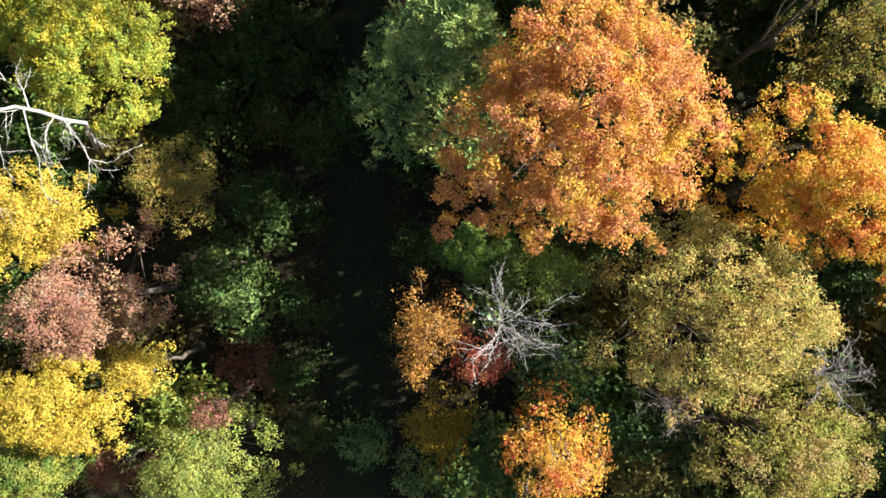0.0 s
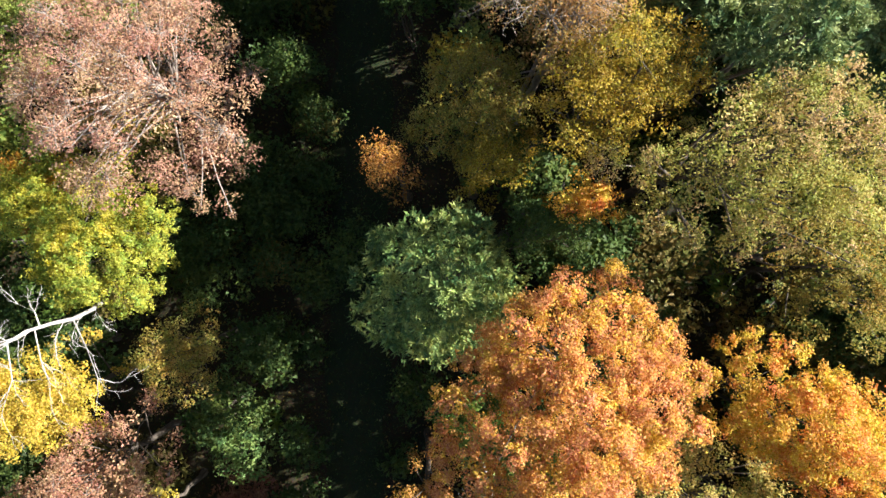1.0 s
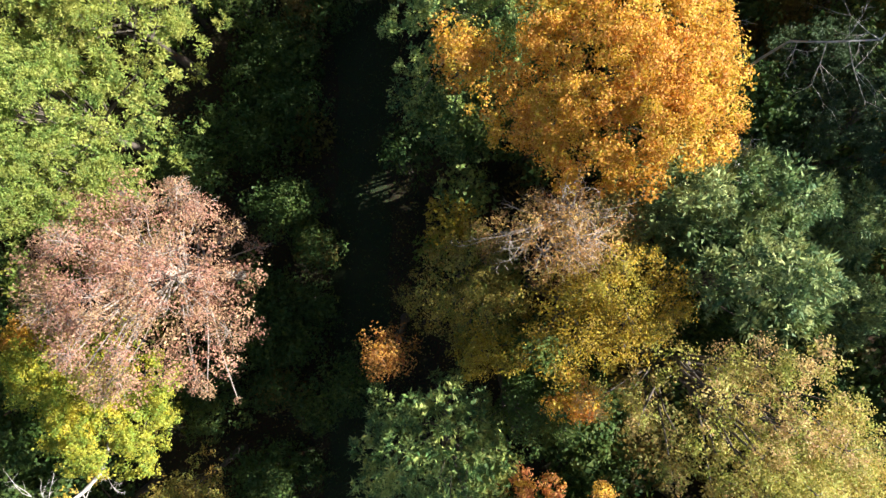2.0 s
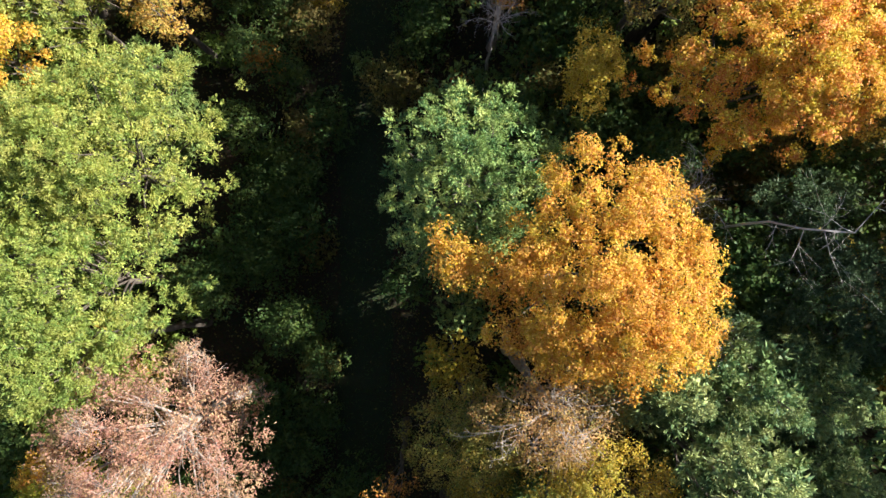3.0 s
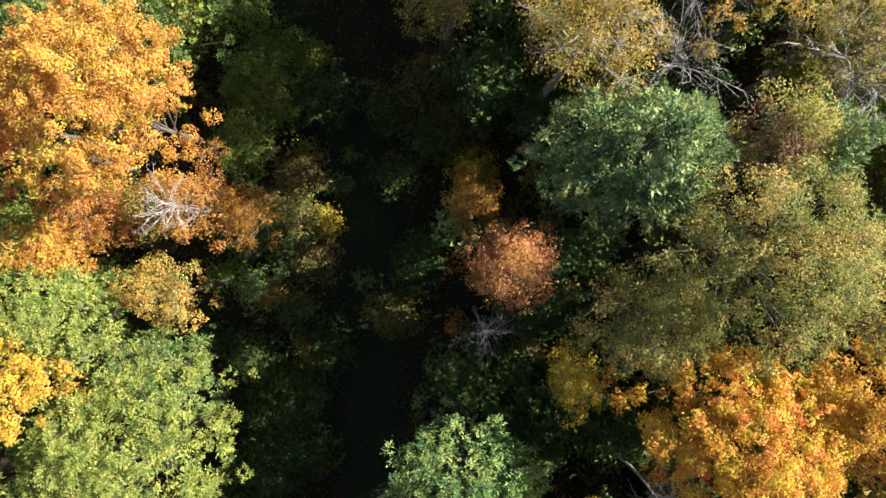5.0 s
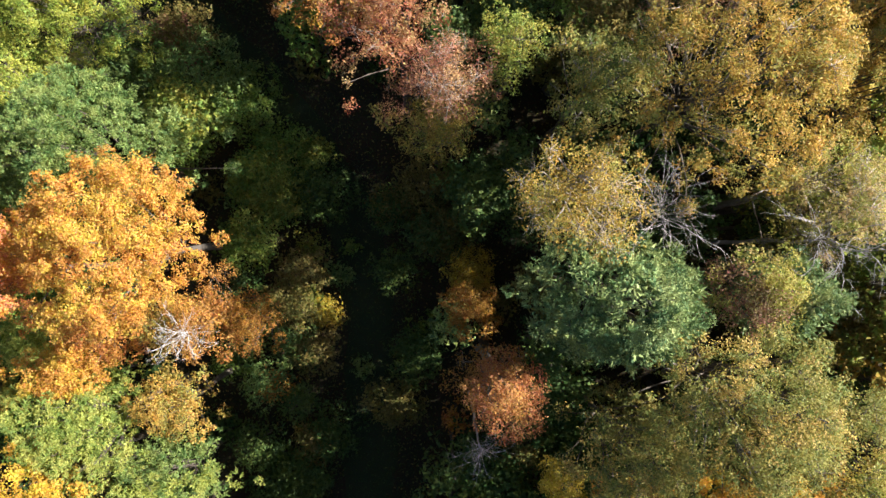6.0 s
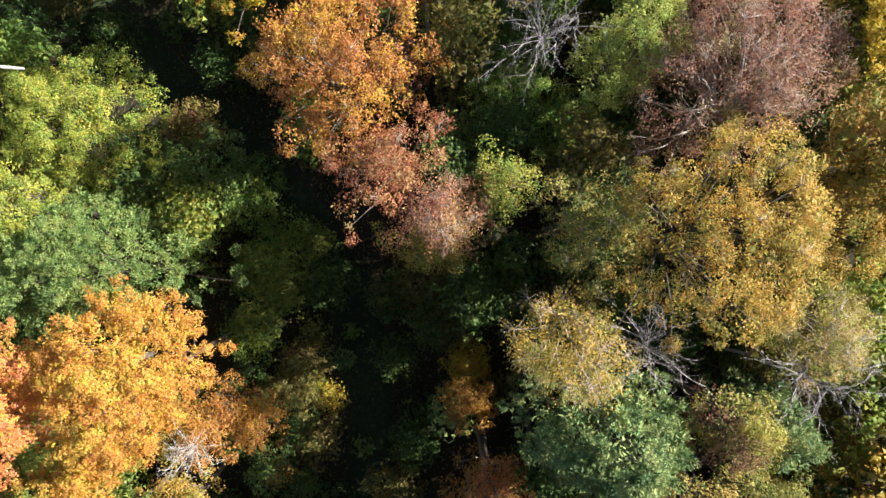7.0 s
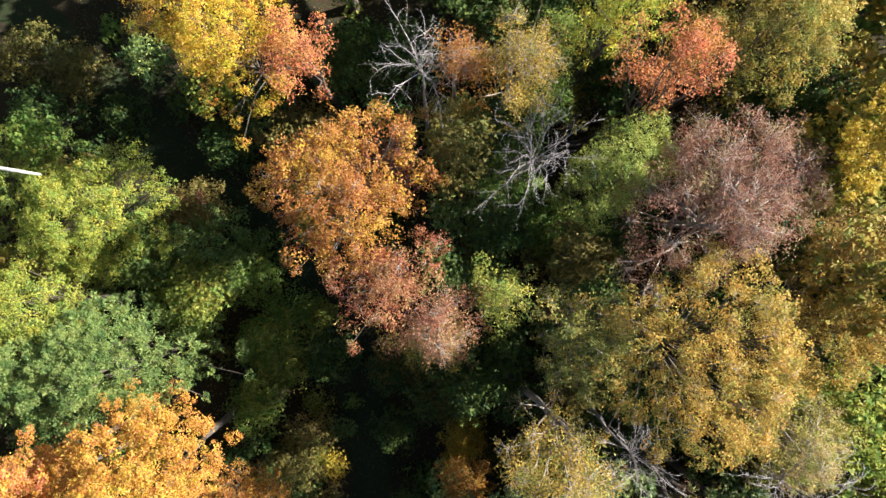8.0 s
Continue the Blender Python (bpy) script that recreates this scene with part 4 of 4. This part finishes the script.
shrub("deepgreen", -17.52, 49.52, 6.0, 1.95)
shrub("brownolive", -14.81, 50.66, 4.2, 2.02)
# grass green here stands in for sunlight on the shrub
shrub("leafy", -11.66, 46.85, 3.4, 2.40)
shrub("deepgreen", -2.11, 36.53, 4.0, 1.52)
shrub("deepgreen", -0.77, 31.94, 5.0, 1.66)
shrub("brownolive", -2.52, 28.74, 4.0, 1.69)
shrub("maroon", -15.23, 50.24, 4.0, 1.97)
shrub("fern", -17.39, 47.58, 5.0, 2.46)
# lightened leaves, as if sun fell through a gap
shrub("leafy", -15.46, 44.73, 4.5, 2.83)
shrub("brownolive", -22.08, 59.64, 4.6, 2.12)
shrub("deepgreen", -24.38, 56.75, 5.0, 2.46)
shrub("brownolive", -25.57, 60.87, 4.0, 2.15)
shrub("deepgreen", -19.88, 57.05, 3.0, 1.64)
shrub("bluegreen", -16.99, 59.99, 6.0, 1.55)
shrub("deepgreen", -12.70, 55.05, 4.0, 1.79)
shrub("deepgreen", -9.76, 57.18, 6.0, 2.06)
# sun flecks painted as a lighter grass green
shrub("leafy", -10.26, 42.16, 4.0, 2.15)
shrub("deepgreen", -3.60, 58.88, 9.0, 2.59)
shrub("deepgreen", 2.84, 41.06, 7.0, 2.02)
shrub("maroon", -1.52, 52.41, 12.0, 1.52)


# four shrubs added on the sun's line, to stop light streaks on the track
shrub("deepgreen", 1.3, 21.0, 8.2, 1.9)
shrub("deepgreen", 0.9, 19.4, 7.6, 1.7)
shrub("deepgreen", 4.4, 22.8, 9.0, 2.0)
shrub("deepgreen", 3.8, 20.6, 8.6, 1.8)
shrub("yellowgreen", -7.33, 43.91, 1.6, 0.90)
shrub("leafy", -8.46, 40.56, 2.2, 1.10)
shrub("leafy", -11.51, 38.17, 2.6, 1.10)
shrub("yellowgreen", -7.46, 38.06, 2.0, 1.00)
shrub("yellowgreen", -7.79, 34.58, 2.2, 1.20)
shrub("yellow", -6.68, 33.54, 1.6, 0.60)
shrub("leafy", -9.85, 34.63, 2.4, 1.10)
shrub("fern", -5.74, 36.25, 1.8, 0.80)
shrub("leafy", -5.10, 37.94, 1.2, 0.60)
shrub("leafy", -2.17, 40.83, 1.6, 0.90)
shrub("rust", -10.10, 41.30, 2.6, 0.90)
shrub("fern", -4.43, 30.37, 1.2, 0.70)
shrub("leafy", -12.61, 30.87, 2.6, 1.10)
for px, py, top in ((14.2, 17.5, 5.0), (16.4, 18.8, 6.0), (15.0, 20.6, 4.4), (17.2, 21.8, 5.6), (14.4, 23.6, 5.2), (16.6, 24.8, 4.6), (18.4, 23.8, 6.2), (15.4, 26.8, 5.4), (17.8, 27.6, 5.0), (12.6, 20.2, 4.6), (18.6, 19.4, 5.2), (17.4, 15.6, 5.0)):
    shrub("deepgreen", px, py, top, 1.7)

# ---- dead wood ----
def dead_limb(base, points, r, label, twigs, droop, seed, bark="bone", branches=()):
    """A bleached dead stem that leans out of the foliage, with side branches."""
    rng = np.random.default_rng(seed)
    ob = tagged(new("dead_tree"), label, "tree", "trees of the wood")
    ob.location = base
    wood = Wood()
    pts = [Vector(p) - Vector(base) for p in points]
    wood.tube(pts, [r * (1 - 0.75 * i / (len(pts) - 1)) for i in range(len(pts))], 7)
    wood.build("trunk", BARK[bark], ob)
    for line in branches:
        limb = Wood()
        way = [Vector(p) - Vector(base) for p in line]
        limb.tube(way, [r * 0.28 * (1 - 0.7 * i / (len(way) - 1)) for i in range(len(way))], 5)
        for q in range(5):
            i = 1 + q % (len(way) - 1)
            spray(rng, limb, way[i], np.array((way[i] - way[i - 1]).normalized()) + rng.normal(0, 0.45, 3), rng.uniform(0.7, 1.6), r * 0.10, 1, 0.15)
        limb.build("limb", BARK[bark], ob)
    for k in range(twigs):
        i = len(pts) - 2 - (k % max(1, len(pts) - 2))
        a = np.array(pts[i].lerp(pts[i + 1], rng.uniform(0, 1)))
        along = np.array((pts[i + 1] - pts[i]).normalized())
        d = unit(along * 0.5 + rng.normal(0, 0.5, 3) + np.array(droop))
        limb = Wood()
        spray(rng, limb, a, d, rng.uniform(1.0, 2.2), r * 0.17, 0, 0.12)
        limb.build("limb", BARK[bark], ob)


dead_limb((-17.7, 4.3, 0.0), [(-17.7, 4.3, 0.0), (-13.9, 4.66, 8.6), (-13.27, 4.70, 9.9), (-13.13, 4.5, 11.5), (-13.11, 4.49, 12.8), (-13.16, 4.39, 14.0), (-13.37, 4.11, 14.6), (-14.1, 3.79, 15.0), (-14.9, 3.5, 15.2)], 0.10, "bleached white dead tree leaning out of yellow foliage", 8, (0.1, -0.4, 0.1), 3, "bone", (
    [(-13.13, 4.5, 11.5), (-12.0, 3.63, 12.6), (-11.07, 2.82, 13.6), (-10.47, 2.7, 13.7)],
    [(-13.16, 4.42, 13.6), (-12.68, 3.45, 14.0), (-12.39, 2.74, 14.0)],
    [(-13.11, 4.47, 13.4), (-13.16, 4.99, 13.6), (-13.57, 5.24, 13.8)],
    [(-13.37, 4.11, 14.6), (-13.26, 2.93, 14.5), (-13.4, 2.3, 14.6)]))
dead_limb((12.23, 20.49, 0.0), [(12.23, 20.49, 0.0), (11.73, 20.79, 12.4), (11.73, 20.79, 14.2), (12.51, 20.51, 15.0), (13.75, 20.36, 15.7), (14.18, 21.39, 16.5)], 0.065, "grey dead tree leaning among shaded conifers", 6, (0.1, -0.5, -0.1), 4, "bone", (
    [(12.51, 20.51, 15.0), (12.65, 19.98, 14.4), (12.73, 19.45, 13.8)], [(13.02, 20.39, 15.3), (13.44, 19.65, 14.9), (14.14, 18.77, 14.4)], [(13.75, 20.36, 15.7), (13.23, 20.52, 15.9), (12.55, 20.95, 16.1)]))
dead_limb((-26.34, 53.17, 0.0), [(-26.34, 53.17, 0.0), (-26.34, 53.17, 8.0), (-21.56, 52.36, 10.8), (-18.85, 51.9, 11.8)], 0.22, 'broken pale trunk leaning out of yellow-green foliage', 0, (0, 0, 0), 5)


# ---- low growth between the stems ----
def low_growth():
    rng = np.random.default_rng(77)
    models = [shrub(p, 0, 0, h, r, "low %s undergrowth on the forest floor" % WORDS[p], "low")
              for p, h, r in (("deepgreen", 1.6, 1.1), ("bluegreen", 2.2, 1.2), ("brownolive", 1.3, 1.0), ("deepgreen", 2.8, 1.3), ("brownolive", 2.3, 1.2), ("leafy", 1.1, 0.9))]
    placed = []
    while len(placed) < 172:
        px, py = rng.uniform(-24, 33), rng.uniform(-14, 70)
        if track_distance(px, py) < 2.5 or any((px - a) ** 2 + (py - b) ** 2 < 4.0 for a, b in placed):
            continue
        m = pose(px, py, float(ground_height(px, py)), 0, 0, rng.uniform(0, 360))
        k = len(placed) % len(models)
        if len(placed) < len(models):
            models[k].matrix_basis = m
        else:
            copy_thing(models[k], m)
        placed.append((px, py))


low_growth()


# ---- younger trees in the gaps of the canopy ----
def young_trees():
    rng = np.random.default_rng(52)
    KINDS["mid"] = ("young_tree", "young tree with %s leaves under taller crowns")
    east = ("brownolive", "deepgreen", "deepgreen", "brownolive", "deepgreen", "deepgreen", "brownolive")
    west = ("yellowgreen", "deepgreen", "olivegold", "leafy", "brownolive")
    made = 0
    for _ in range(4000):
        px, py = rng.uniform(-25, 20), rng.uniform(-13, 61)
        if track_distance(px, py) < (6.5 if px > -4 else 3.4) or -11.5 < px < -4 and py < 46:
            continue
        h = rng.uniform(12, 16.5) if px > 0 and py > 41 else rng.uniform(8.5, 13) if px > -4 else rng.uniform(5.5, 8)
        r = rng.uniform(1.5, 2.3)
        near = [((px - a) / (ra * 0.72 + r * 0.35)) ** 2 + ((py - b) / (rb * 0.72 + r * 0.35)) ** 2 for a, b, ra, rb, _ in ROOTS]
        if min(near) < 1.0:
            continue
        tree("mid", str(rng.choice(east if px > -4 else west)), px, py, h, r, r, 7 if px > -4 else 5)
        made += 1
        if made > 130:
            break


young_trees()


def saplings():
    """Slim, mostly hidden trees, added between the trunks to keep sun off the floor."""
    rng = np.random.default_rng(64)
    KINDS["low"] = ("sapling", "slim sapling with %s leaves in deep shade")
    models = [tree("low", p, 0, 0, h, r, r, 5.5) for p, h, r in (("deepgreen", 9.5, 1.7), ("brownolive", 7.5, 1.6), ("deepgreen", 10.5, 1.8), ("bluegreen", 6.5, 1.6))]
    placed = []
    for _ in range(3000):
        px, py = rng.uniform(0.8, 21), rng.uniform(-13, 58)
        if track_distance(px, py) < 4.2 or any((px - a) ** 2 + (py - b) ** 2 < 5.0 for a, b in placed):
            continue
        m = pose(px, py, 0, 0, 0, rng.uniform(0, 360))
        if len(placed) < len(models):
            models[len(placed)].matrix_basis = m
        else:
            copy_thing(models[int(rng.integers(len(models)))], m)
        placed.append((px, py))
        if len(placed) > 90:
            break


saplings()


# ---- the wood goes on around ----
def surrounding_wood():
    rng = np.random.default_rng(91)
    KINDS["far"] = ("broadleaf_tree", "broadleaf tree with a full %s crown")
    KINDS["near"] = KINDS["far"]
    mix = (("goldolive", 19, 3.4), ("bluegreen", 18, 3.2), ("olivegold", 20, 3.5), ("yellowgreen", 17, 3.3))
    near = [tree("near", p, 0, 0, h, r, r, 9) for p, h, r in mix]
    far = [tree("far", p, 0, 0, h, r, r, 12) for p, h, r in mix]
    # three tall trees out of view, added to throw shade on the conifers
    shade_caster = tree("near", "goldolive", 20.6, 21.6, 23.5, 3.9, 3.9, 12)
    copy_thing(shade_caster, pose(21.4, 26.8, -0.4, 0, 0, 130))
    copy_thing(shade_caster, pose(22.4, 16.4, -0.2, 0, 0, 250))
    spots = [(x, y) for x in np.arange(20.5, 34, 5.0) for y in np.arange(-22, 72, 5.2)]
    spots += [(x, y) for x in (-29.0,) for y in np.arange(-16, 50, 6.4)]
    spots += [(x, y) for x in np.arange(-22, 20, 6.2) for y in (-18.0, 66.0, 72.0)]
    spots += [(x, y) for x in (-34.5, -40.0, -46.0, 37.0, 43.0) for y in np.arange(-28, 84, 6.4)]
    spots += [(x, y) for x in np.arange(-28, 32, 6.4) for y in (-24.5, 78.5)]
    used = set()
    for sx, sy in spots:
        px, py = sx + rng.uniform(-1.6, 1.6), sy + rng.uniform(-1.6, 1.6)
        if track_distance(px, py) < 4.5 or (px - 21.0) ** 2 + (py - 24.2) ** 2 < 30:
            continue
        m = pose(px, py, 0, 0, 0, rng.uniform(0, 360))
        model = (near if -22 < sx < 22 and sy > 0 and sy < 68 else far)[int(rng.integers(4))]
        if model.name in used:
            copy_thing(model, m)
        else:
            model.matrix_basis = m
            used.add(model.name)


surrounding_wood()
